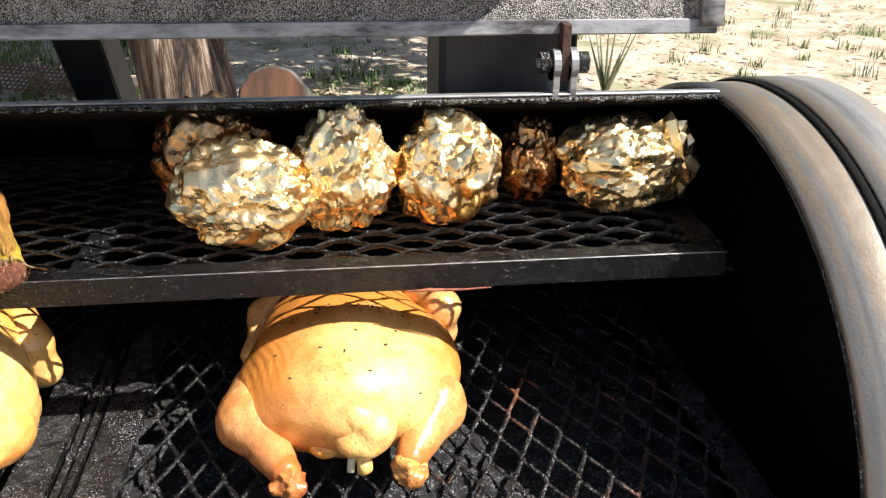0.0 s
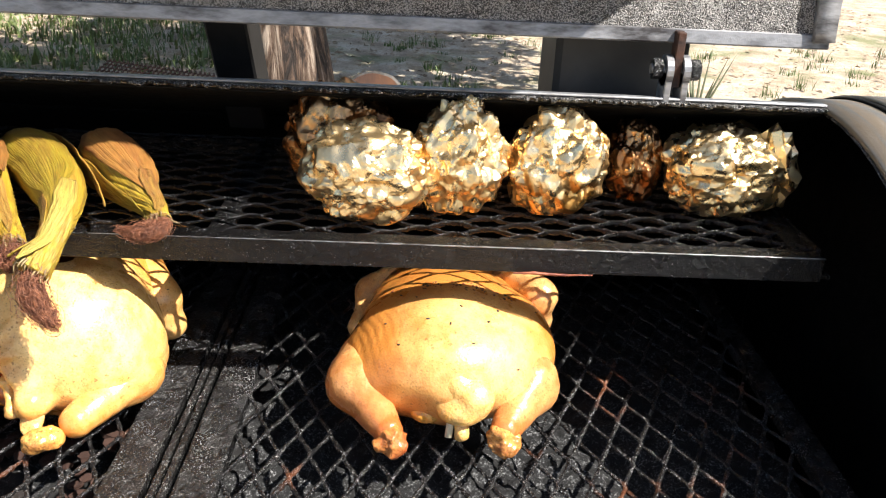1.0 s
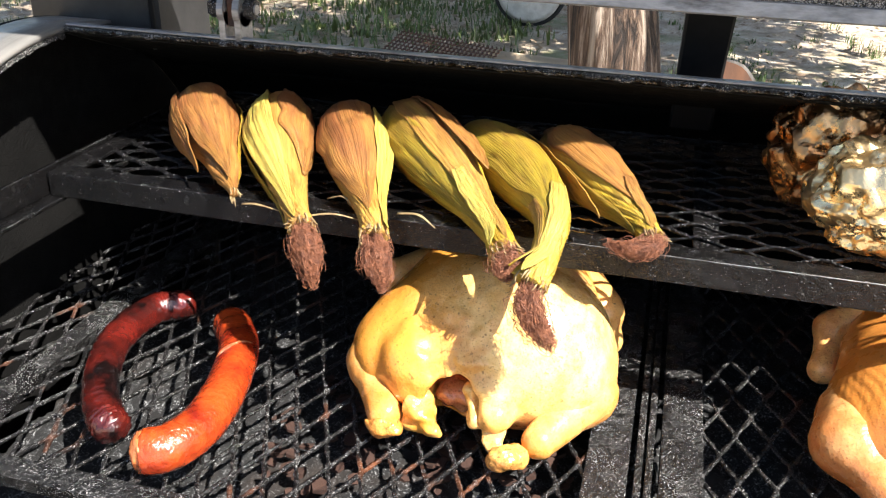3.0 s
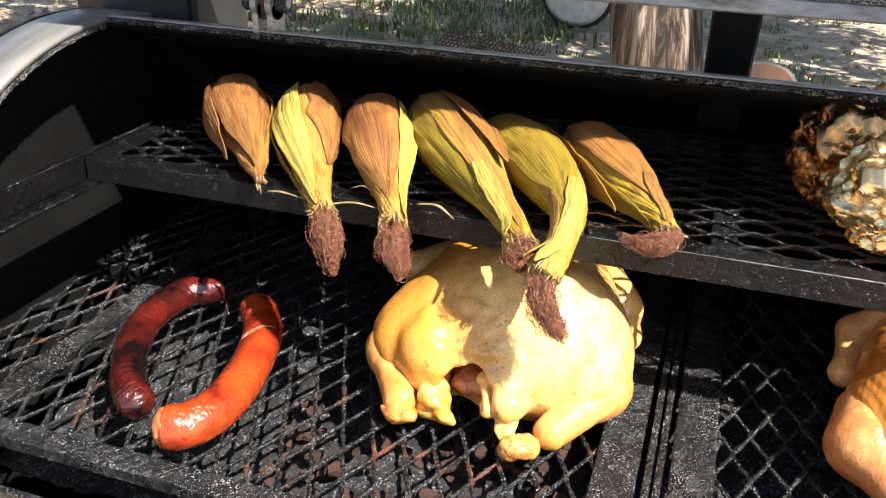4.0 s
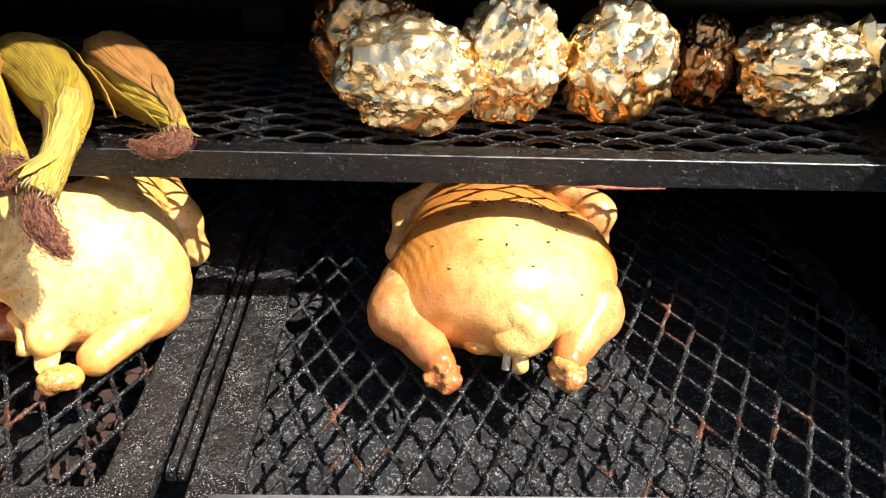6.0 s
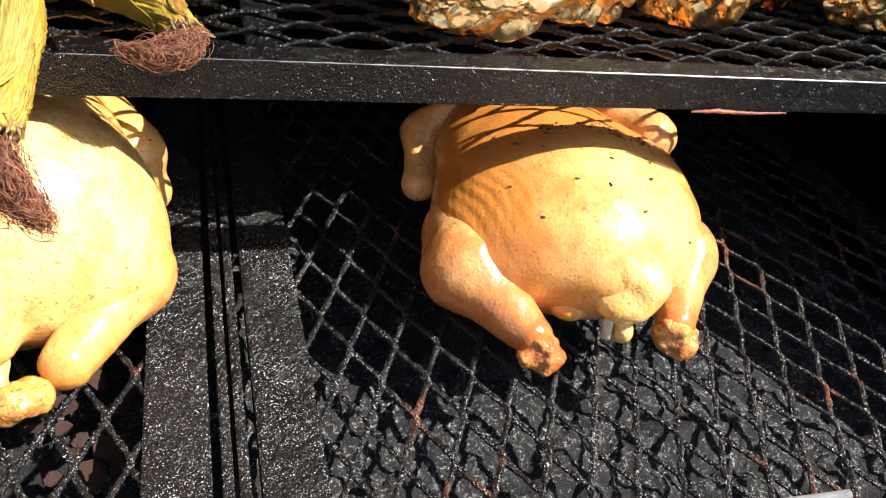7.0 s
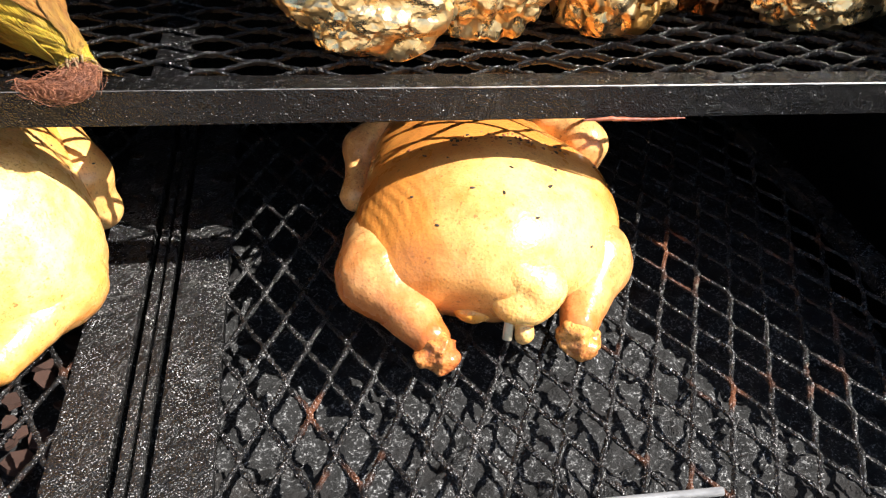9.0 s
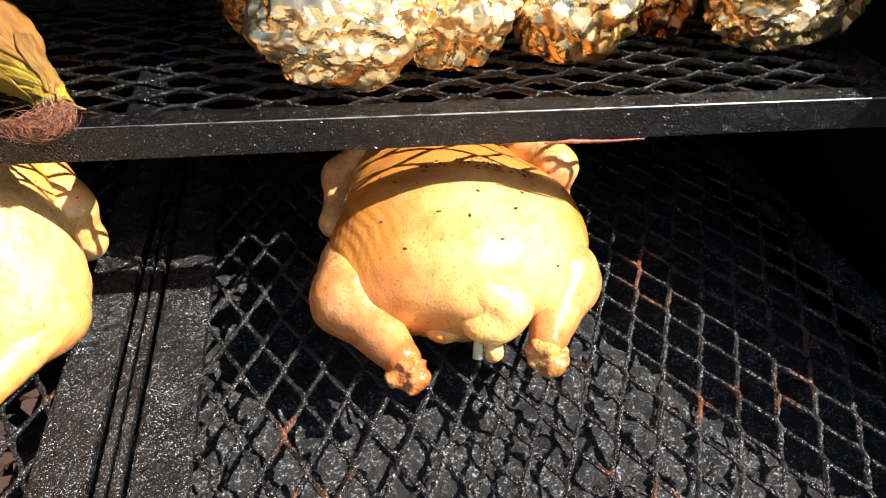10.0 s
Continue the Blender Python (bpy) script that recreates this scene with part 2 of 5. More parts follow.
def mat_sausage(name, c, dark, amount):
    m = Mat(name)
    col = m.mix(m.grey(m.noise(18, 4, 0.6), amount, amount + 0.25), c, dark)
    col = m.mix(m.grey(m.noise(230, 2), 0.66, 0.74, 0, 0.6), col, tuple(v * 0.3 for v in dark))
    m.link(col, "Base Color").set(Roughness=0.20, Coat_Weight=0.6, Coat_Roughness=0.10, Subsurface_Weight=0.08, Subsurface_Scale=0.004)
    m.bump(m.noise(75, 4, 0.6), 0.8, 0.005)
    return m.m


M_SAUS_RED = mat_sausage("glossy_orange_red_sausage", (0.42, 0.056, 0.010), (0.15, 0.010, 0.005), 0.40)
M_SAUS_DARK = mat_sausage("charred_dark_red_sausage", (0.095, 0.009, 0.006), (0.006, 0.003, 0.003), 0.37)
M_SAUS_END = mat_sausage("cut_sausage_meat", (0.46, 0.15, 0.045), (0.17, 0.03, 0.015), 0.42)


def mat_ground():
    m = Mat("sandy_leaf_strewn_ground")
    c = m.ramp(m.noise(3.2, 6, 0.7), (0.3, (0.24, 0.18, 0.12)), (0.5, (0.46, 0.36, 0.26)), (0.68, (0.60, 0.54, 0.43)))
    c = m.mix(m.grey(m.noise(46, 4, 0.7), 0.54, 0.66, 0, 0.75), c, (0.10, 0.07, 0.045))
    c = m.mix(m.grey(m.noise(1.3, 4, 0.6), 0.52, 0.64, 0, 0.7), c, (0.13, 0.16, 0.05))
    m.link(c, "Base Color").set(Roughness=0.95)
    m.bump(m.noise(30, 5, 0.7), 0.7, 0.03)
    return m.m


def mat_bark():
    m = Mat("stringy_cedar_bark")
    n = m.noise(26, 6, 0.7, (1.0, 1.0, 0.06), 0.6)
    c = m.ramp(n, (0.43, (0.018, 0.012, 0.009)), (0.53, (0.12, 0.075, 0.05)), (0.66, (0.40, 0.32, 0.25)))
    m.link(c, "Base Color").set(Roughness=0.9)
    m.bump(n, 1.0, 0.03)
    return m.m


M_GROUND = mat_ground()
M_BARK = mat_bark()
M_LEAF = plain("tree_foliage_green", (0.07, 0.11, 0.03), 0.6, (0.035, 0.06, 0.018), 8, 0)
M_GRASS = plain("weedy_grass_green", (0.11, 0.17, 0.035), 0.6, (0.05, 0.085, 0.02), 6, 0)
M_AGAVE = plain("grey_green_spiky_leaf", (0.14, 0.16, 0.09), 0.5, (0.07, 0.08, 0.05), 20, 0)
M_DRYLEAF = plain("dry_fallen_leaves", (0.42, 0.33, 0.22), 0.8, (0.2, 0.13, 0.08), 3, 0)
M_POSTWOOD = plain("dark_weathered_post_wood", (0.10, 0.09, 0.08), 0.9, (0.02, 0.017, 0.016), 26, 1.0, 0, (1, 1, 0.06))
M_WEED = plain("broad_weed_green", (0.13, 0.17, 0.04), 0.5, (0.07, 0.09, 0.025), 5, 0)
M_LOGFACE = plain("orange_brown_cut_wood", (0.10, 0.040, 0.016), 0.8, (0.03, 0.012, 0.007), 30, 0.6, 0, (1, 1, 0.12))
M_BOARD = plain("weathered_board", (0.46, 0.36, 0.24), 0.8, (0.3, 0.22, 0.14), 10, 0.3, 0, (0.2, 1, 1))
M_TYRE = plain("black_tyre_rubber", (0.02, 0.02, 0.02), 0.8)
M_RIM = plain("white_wheel_paint", (0.7, 0.68, 0.64), 0.4, (0.5, 0.48, 0.44), 14, 0)


# ---- mesh helpers ----
def mesh_from(name, verts, faces, smooth=True):
    me = bpy.data.meshes.new(name)
    me.from_pydata([tuple(map(float, v)) for v in verts], [], [tuple(map(int, f)) for f in faces])
    me.polygons.foreach_set("use_smooth", [smooth] * len(me.polygons))
    me.update()
    return me


def part(name, me, material, parent=None, label=""):
    """One mesh object, under a thing or a part."""
    if isinstance(me, bmesh.types.BMesh):
        b, me = me, bpy.data.meshes.new(name)
        b.to_mesh(me)
        b.free()
    ob = new(name, me)
    me.materials.clear()
    me.materials.append(material)
    if parent:
        ob.parent = parent
    return tagged(ob, label)


def thing(name, label, category, group="", kind="", at=(0, 0, 0)):
    ob = new(name)
    ob.empty_display_size = 0.05
    ob.location = at
    return tagged(ob, label, category, group, kind)


def box(lo, hi, bevel=0.0015, bm=None):
    """A bevelled box between two corners."""
    bm = bm or bmesh.new()
    r = bmesh.ops.create_cube(bm, size=1)
    vs = r["verts"]
    c = (Vector(lo) + Vector(hi)) / 2
    d = Vector(hi) - Vector(lo)
    for v in vs:
        v.co = c + Vector((v.co.x * d.x, v.co.y * d.y, v.co.z * d.z))
    if bevel:
        es = list({e for v in vs for e in v.link_edges})
        bmesh.ops.bevel(bm, geom=es, offset=bevel, segments=1, affect='EDGES')
    return bm


def tube(paths, radii, sides=8, flat=1.0, close=True, prof=None):
    """Verts, faces of tubes swept along point lists; radii per path (number or list). prof(k, u, angle) scales the radius."""
    V, F = [], []
    for k, pts in enumerate(paths):
        pts = [Vector(p) for p in pts]
        n = len(pts)
        base = len(V)
        side = None
        for i, p in enumerate(pts):
            tan = (pts[min(i + 1, n - 1)] - pts[max(i - 1, 0)]).normalized()
            if side is None:
                side = tan.orthogonal().normalized() if abs(tan.z) > 0.9 else Vector((0, 0, 1)).cross(tan).normalized()
            side = (side - tan * side.dot(tan)).normalized()
            up = tan.cross(side)
            r = radii[k]
            r = r[i] if isinstance(r, (list, tuple)) else r
            for j in range(sides):
                a = 2 * math.pi * (j + 0.5) / sides
                s = prof(k, i / (n - 1), a) if prof else 1.0
                V.append(p + (side * math.cos(a) + up * math.sin(a) * flat) * r * s)
        for i in range(n - 1):
            for j in range(sides):
                a, b = base + i * sides + j, base + i * sides + (j + 1) % sides
                F.append((a, b, b + sides, a + sides))
        if close:
            F.append(tuple(base + j for j in reversed(range(sides))))
            F.append(tuple(base + (n - 1) * sides + j for j in range(sides)))
    return V, F


def spline(pts, n):
    """n points on a smooth curve through pts (Catmull-Rom)."""
    P = [Vector(p) for p in pts]
    P = [P[0] * 2 - P[1]] + P + [P[-1] * 2 - P[-2]]
    out = []
    m = len(P) - 3
    for i in range(n):
        u = i / (n - 1) * m
        k = min(int(u), m - 1)
        f = u - k
        a, b, c, d = P[k:k + 4]
        out.append(0.5 * ((2 * b) + (c - a) * f + (2 * a - 5 * b + 4 * c - d) * f * f + (3 * b - a - 3 * c + d) * f ** 3))
    return out


def lerp_list(vals, n):
    xs = np.linspace(0, 1, len(vals))
    return [float(v) for v in np.interp(np.linspace(0, 1, n), xs, vals)]


def arc_sheet(cy, cz, r0, r1, a0, a1, x0, x1, na=48, nx=2):
    """A curved plate about an axis along x: radii r0..r1, angles in degrees from +y."""
    V, F = [], []
    for i in range(na + 1):
        a = radians(a0 + (a1 - a0) * i / na)
        for j in range(nx + 1):
            x = x0 + (x1 - x0) * j / nx
            V.append((x, cy + r1 * math.cos(a), cz + r1 * math.sin(a)))
    off = len(V)
    for i in range(na + 1):
        a = radians(a0 + (a1 - a0) * i / na)
        for j in range(nx + 1):
            x = x0 + (x1 - x0) * j / nx
            V.append((x, cy + r0 * math.cos(a), cz + r0 * math.sin(a)))
    w = nx + 1
    for i in range(na):
        for j in range(nx):
            q = (i * w + j, i * w + j + 1, (i + 1) * w + j + 1, (i + 1) * w + j)
            F.append(q)
            F.append(tuple(off + v for v in reversed(q)))
    for i in range(na):
        for j in (0, nx):
            a, b = i * w + j, (i + 1) * w + j
            F.append((a, b, off + b, off + a) if j == 0 else (b, a, off + a, off + b))
    for i in (0, na):
        for j in range(nx):
            a, b = i * w + j, i * w + j + 1
            F.append((b, a, off + a, off + b) if i == 0 else (a, b, off + b, off + a))
    return V, F


# signed distances on (n, 3) arrays
def ell(P, c, r, turn=0.0):
    q = P - np.array(c)
    if turn:
        t = radians(turn)
        q = np.stack([q[:, 0] * math.cos(t) + q[:, 1] * math.sin(t), -q[:, 0] * math.sin(t) + q[:, 1] * math.cos(t), q[:, 2]], 1)
    k0 = np.linalg.norm(q / np.array(r), axis=1)
    k1 = np.linalg.norm(q / np.array(r) ** 2, axis=1) + 1e-9
    return k0 * (k0 - 1) / k1


def cap(P, a, b, ra, rb):
    a, b = np.array(a), np.array(b)
    d = b - a
    h = np.clip(((P - a) @ d) / (d @ d), 0, 1)
    return np.linalg.norm(P - a - h[:, None] * d, axis=1) - (ra + (rb - ra) * h)


def smin(a, b, k):
    h = np.clip(0.5 + 0.5 * (b - a) / k, 0, 1)
    return b + (a - b) * h - k * h * (1 - h)


def lumps(P, f, seed=0.0):
    x, y, z = P.T * f
    return (np.sin(x * 1.3 + 1.7 * np.sin(y + seed) + seed) + np.sin(y * 1.1 + 1.5 * np.sin(z * 1.2 + seed)) + np.sin(z * 1.4 + 1.6 * np.sin(x * 0.9 - seed))) / 3


def nets(name, fn, lo, hi, h):
    """A smooth closed mesh of the zero surface of fn inside a box (surface nets)."""
    lo, hi = np.array(lo, float), np.array(hi, float)
    n = np.ceil((hi - lo) / h).astype(int) + 1
    G = np.stack(np.meshgrid(*[lo[i] + h * np.arange(n[i]) for i in range(3)], indexing="ij"), -1)
    val = fn(G.reshape(-1, 3)).reshape(n)
    ins = val < 0
    shp = n - 1
    acc, cnt = np.zeros((*shp, 3)), np.zeros(shp)
    idx = np.stack(np.meshgrid(*[np.arange(s) for s in shp], indexing="ij"), -1).astype(float)
    for ax in range(3):
        o = [k for k in range(3) if k != ax]
        for da in (0, 1):
            for db in (0, 1):
                s0 = [slice(0, s) for s in shp]
                s0[o[0]] = slice(da, da + shp[o[0]])
                s0[o[1]] = slice(db, db + shp[o[1]])
                s1 = list(s0)
                s1[ax] = slice(1, 1 + shp[ax])
                va, vb = val[tuple(s0)], val[tuple(s1)]
                cr = (va < 0) != (vb < 0)
                t = np.where(cr, va / np.where(cr, va - vb, 1), 0)
                p = idx.copy()
                p[..., o[0]] += da
                p[..., o[1]] += db
                p[..., ax] += t
                acc += p * cr[..., None]
                cnt += cr
    on = cnt > 0
    num = np.full(shp, -1)
    num[on] = np.arange(on.sum())
    verts = lo + h * (acc[on] / cnt[on][:, None])
    faces = []
    for ax in range(3):
        o1, o2 = [k for k in range(3) if k != ax]
        s0 = [slice(1, s) for s in shp]
        s0[ax] = slice(0, shp[ax])
        s1 = list(s0)
        s1[ax] = slice(1, shp[ax] + 1)
        a, b = ins[tuple(s0)], ins[tuple(s1)]
        for flip in (False, True):
            w = np.argwhere((a != b) & (a == flip))
            if not len(w):
                continue
            base = w.copy()
            base[:, o1] += 1
            base[:, o2] += 1
            quad = []
            for d1, d2 in ((-1, -1), (0, -1), (0, 0), (-1, 0)):
                c = base.copy()
                c[:, o1] += d1
                c[:, o2] += d2
                quad.append(num[c[:, 0], c[:, 1], c[:, 2]])
            q = np.stack(quad, 1)
            if flip != (ax == 1):
                pass
            else:
                q = q[:, ::-1]
            faces.append(q)
    return mesh_from(name, verts, np.concatenate(faces))


# ---- ground and surroundings ----
FIELD = 0.0


def ground_z(x, y):
    return FIELD


def build_ground():
    xs = sorted(set([-400, -150, -60, -30] + [round(-16 + 0.4 * i, 2) for i in range(81)] + [30, 60, 150, 400]))
    ys = sorted(set([-400, -100, -30, -8, -3, 0, 0.8] + [round(1.2 + 0.2 * i, 2) for i in range(14)] + [round(4.2 + 0.4 * i, 2) for i in range(50)] + [30, 50, 100, 200, 500]))
    V, F = [], []
    for y in ys:
        for x in xs:
            z = ground_z(x, y)
            if y > 3.5 and abs(x) < 17 and y < 25:
                z += 0.035 * noise.noise((x * 0.9, y * 0.9, 1.3)) + 0.015 * noise.noise((x * 3, y * 3, 4.1))
            V.append((x, y, z))
    w = len(xs)
    for j in range(len(ys) - 1):
        for i in range(w - 1):
            F.append((j * w + i, j * w + i + 1, (j + 1) * w + i + 1, (j + 1) * w + i))
    g = part("ground", mesh_from("ground", V, F), M_GROUND)
    tagged(g, "pale sandy ground strewn with leaves and sparse weeds", "ground", "", "structure")


def blades(name, spots, height, width, per, material, label, category, seed, spread=0.1):
    rnd = random.Random(seed)
    V, F = [], []
    for (x, y, s) in spots:
        for _ in range(per):
            a = rnd.uniform(0, 6.28)
            r = spread * s * math.sqrt(rnd.random())
            bx, by = x + r * math.cos(a), y + r * math.sin(a)
            bz = ground_z(bx, by) - 0.02
            h = height * s * rnd.uniform(0.5, 1.2)
            lean = rnd.uniform(0.1, 0.7) * h
            b = rnd.uniform(0, 6.28)
            dx, dy = math.cos(b), math.sin(b)
            w = width * rnd.uniform(0.6, 1.2)
            px, py = -dy * w, dx * w
            k = len(V)
            V += [(bx - px, by - py, bz), (bx + px, by + py, bz), (bx + dx * lean * 0.4 + px * 0.8, by + dy * lean * 0.4 + py * 0.8, bz + h * 0.6), (bx + dx * lean * 0.4 - px * 0.8, by + dy * lean * 0.4 - py * 0.8, bz + h * 0.6), (bx + dx * lean, by + dy * lean, bz + h)]
            F += [(k, k + 1, k + 2, k + 3), (k + 3, k + 2, k + 4)]
    ob = part(name, mesh_from(name, V, F), material)
    return tagged(ob, label, category, "", "stuff")


def build_tree(x, y, r, lean, crown_r, crown_z, leaves, seed, label, off=(-0.2, -0.6)):
    rnd = random.Random(seed)
    t = thing("tree", label, "tree", "", "", (x, y, ground_z(x, y)))
    h = crown_z + 0.5
    pts = spline([(0, 0, -0.15), (lean * 0.3, 0, 0.6), (lean, 0.05, 1.8), (lean * 1.3, 0, h)], 40)
    rad = [r * (1.25 - 0.35 * min(1, 4 * i / 39)) * (1 - 0.5 * i / 39) for i in range(40)]

    def ridges(k, u, a):
        return 1 + 0.10 * noise.noise((math.cos(a) * 4, math.sin(a) * 4, u * 1.5 + seed)) + 0.045 * noise.noise((math.cos(a) * 14, math.sin(a) * 14, u * 3 + seed))
    V, F = tube([pts], [rad], 56, prof=ridges)
    part("trunk", mesh_from("trunk", V, F), M_BARK, t)
    paths, rr = [], []
    for k in range(7):
        a = k * 0.9 + rnd.random()
        s = Vector((lean * 1.1, 0, rnd.uniform(0.62, 0.95) * h))
        d = Vector((math.cos(a), math.sin(a), 0.45)) * crown_r * rnd.uniform(0.5, 0.8) + Vector((off[0] * 0.7, off[1] * 0.7, 0))
        paths.append(spline([s, s + d * 0.5 + Vector((0, 0, 0.1)), s + d], 8))
        rr.append(lerp_list([r * 0.36, r * 0.08], 8))
    V, F = tube(paths, rr, 7)
    part("limbs", mesh_from("limbs", V, F), M_BARK, t)
    V, F = [], []
    clumps = []
    for _ in range(26):
        a, u = rnd.uniform(0, 6.28), math.sqrt(rnd.random())
        clumps.append((Vector((lean * 1.2 + off[0] + math.cos(a) * u * crown_r, off[1] + math.sin(a) * u * crown_r, crown_z + rnd.uniform(-0.2, 1.0) * crown_r * 0.6)), crown_r * rnd.uniform(0.2, 0.36)))
    for _ in range(leaves):
        c, s = rnd.choice(clumps)
        d = Vector((rnd.gauss(0, 1), rnd.gauss(0, 1), rnd.gauss(0, 0.8))).normalized() * s * rnd.random() ** 0.4
        p = c + d
        u = Vector((rnd.gauss(0, 1), rnd.gauss(0, 1), rnd.gauss(0, 1))).normalized()
        v = u.orthogonal().normalized()
        L = rnd.uniform(0.08, 0.15)
        k = len(V)
        V += [p - u * L, p + v * L * 0.45, p + u * L, p - v * L * 0.45]
        F.append((k, k + 1, k + 2, k + 3))
    part("crown", mesh_from("crown", V, F, False), M_LEAF, t)
    return t


def build_surroundings():
    rnd = random.Random(5)
    build_ground()
    # Cedar crown is out of view, set off its trunk to place ground shade.
    build_tree(-0.455, 3.0, 0.205, -0.2, 3.6, 3.6, 21000, 3, "cedar tree with stringy peeling bark behind the cooker", (0.2, 2.6))
    # Out-of-view tree added only to shade the ground on the left.
    build_tree(-4.8, 9.5, 0.2, 0.2, 3.2, 3.4, 9000, 8, "unseen tree with a leafy crown added to shade the weeds")
    # sawn log lying on the ground
    lg = thing("log", "short sawn log with orange-brown cut face lying on a stump", "log", "", "", (-0.198, 2.49, 0.788))
    V, F = tube([[(0, 0, 0), (0.01, 0.12, 0), (0.02, 0.34, 0.0)]], [[0.105, 0.107, 0.107]], 40, prof=lambda k, u, a: 1 + 0.06 * noise.noise((math.cos(a) * 3, math.sin(a) * 3, u)))
    part("bark", mesh_from("bark", V, F), M_POSTWOOD, lg)
    lg.rotation_euler = (radians(-24), 0, 0)
    V, F = tube([[(0, -0.008, 0), (0, 0.004, 0)]], [[0.096, 0.100]], 40, prof=lambda k, u, a: 1 + 0.05 * noise.noise((math.cos(a) * 3, math.sin(a) * 3, 0)))
    part("cut_face", mesh_from("cut_face", V, F, False), M_LOGFACE, lg, "orange-brown sawn wood face")
    V, F = tube([[(-0.19, 2.62, -0.05), (-0.19, 2.62, 0.3), (-0.19, 2.62, 0.684)]], [[0.2, 0.18, 0.17]], 40, prof=lambda k, u, a: 1 + 0.08 * noise.noise((math.cos(a) * 3, math.sin(a) * 3, u * 2)))
    tagged(part("stump", mesh_from("stump", V, F), M_BARK), "rough tree stump holding a sawn log", "stump")
    # board
    b = part("board", box((-0.55, -0.07, 0.0), (0.55, 0.07, 0.04), 0.004), M_BOARD)
    b.matrix_world = pose(-1.42, 5.86, 0.02, 14, 0, -10)
    tagged(b, "weathered plank lying on the ground", "board")
    # rusty mesh offcut
    V, F = [], []
    for i in range(24):
        pts = [(-0.3 + 0.025 * i + (0.006 if j % 2 else -0.006), -0.14 + 0.02 * j, 0.0) for j in range(15)]
        v, f = tube([pts], [0.0055], 4)
        F += [tuple(q + len(V) for q in g) for g in f]
        V += v
    r = part("mesh_offcut", mesh_from("mesh_offcut", V, F, False), M_RUSTMESH)
    r.matrix_world = pose(-1.86, 5.72, 0.10, 12, 4, -8) @ Matrix.Diagonal((1.3, 1.3, 1.3, 1))
    tagged(r, "rusty expanded metal offcut lying on weeds", "metal sheet")
    # wheel of something parked
    w = thing("wheel", "white wheel with black tyre standing on weeds", "wheel", "", "", (-1.53, 7.2, 0.315))
    ring = [(0.292 * math.cos(a), 0, 0.285 * math.sin(a)) for a in [2 * math.pi * i / 40 for i in range(41)]]
    V, F = tube([ring], [0.022], 14, close=False)
    part("tyre", mesh_from("tyre", V, F), M_TYRE, w)
    V, F = tube([[(0, -0.05, 0), (0, -0.03, 0), (0, 0.0, 0), (0, 0.05, 0)]], [[0.235, 0.276, 0.225, 0.276]], 40)
    part("rim", mesh_from("rim", V, F), M_RIM, w, "white painted rim")
    # weeds
    spots = [(rnd.uniform(-7, -1.6), rnd.uniform(6.2, 10.5), rnd.uniform(0.7, 1.6)) for _ in range(110)]
    spots += [(rnd.uniform(-0.6, 2.2), rnd.uniform(5.6, 9.0), rnd.uniform(0.3, 0.7)) for _ in range(60)]
    spots += [(rnd.uniform(-0.5, 1.1), rnd.uniform(3.6, 6.0), rnd.uniform(0.3, 0.7)) for _ in range(60)]
    spots += [(rnd.uniform(2.2, 8.0), rnd.uniform(4.2, 9.0), rnd.uniform(0.3, 0.8)) for _ in range(110)]
    blades("grass", spots, 0.17, 0.004, 26, M_GRASS, "sparse green weeds and grass tufts on sandy ground", "grass", 4, 0.14)
    spots = [(rnd.uniform(-5.5, -1.4), rnd.uniform(5.4, 9.5), rnd.uniform(0.4, 1.5)) for _ in range(330)]
    spots += [(rnd.uniform(-0.4, 0.9), rnd.uniform(3.8, 6.5), rnd.uniform(0.4, 0.9)) for _ in range(30)]
    blades("weeds", spots, 0.09, 0.011, 16, M_WEED, "low broad-leaved green weeds under the trees", "weeds", 14, 0.18)
    spots = [(rnd.uniform(-8, 1.5) if rnd.random() < 0.85 else rnd.uniform(1.5, 7), rnd.uniform(4.5, 12), 1.0) for _ in range(1900)]
    V, F = [], []
    for x, y, s in spots:
        for _ in range(5):
            px, py = x + rnd.gauss(0, 0.15), y + rnd.gauss(0, 0.15)
            a, L = rnd.uniform(0, 6.28), rnd.uniform(0.02, 0.05)
            z = ground_z(px, py) + rnd.uniform(0.01, 0.035)
            k = len(V)
            for q in range(4):
                V.append((px + math.cos(a + q * 1.57) * L * (1, 0.45)[q % 2], py + math.sin(a + q * 1.57) * L * (1, 0.45)[q % 2], z + rnd.uniform(-0.01, 0.012)))
            F.append((k, k + 1, k + 2, k + 3))
    tagged(part("fallen_leaves", mesh_from("fallen_leaves", V, F, False), M_DRYLEAF), "dry fallen leaves scattered over the ground", "leaves", "", "stuff")
    # spiky plant
    ag = thing("agave", "spiky grey-green agave growing in sand", "plant", "", "", (1.78, 5.4, 0.0))
    for i in range(11):
        a, L = i * 2.4, rnd.uniform(0.32, 0.55)
        tilt = rnd.uniform(0.1, 0.6)
        d = Vector((math.cos(a) * tilt, math.sin(a) * tilt, 1)).normalized()
        V, F = tube([[d * L * u for u in (0, 0.3, 0.6, 0.85, 1.0)]], [[0.014, 0.016, 0.011, 0.005, 0.001]], 6, 0.4)
        part("leaf", mesh_from("leaf", V, F), M_AGAVE, ag)


build_surroundings()

# ---- the cooker ----
CY, CZ, RO, RI = 0.940, 0.764, 0.438, 0.431
X0, X1 = -1.075, 0.421
END0, END1 = X0 - 0.075, X1 + 0.15
GRATE, SHELF = 0.850, 1.060


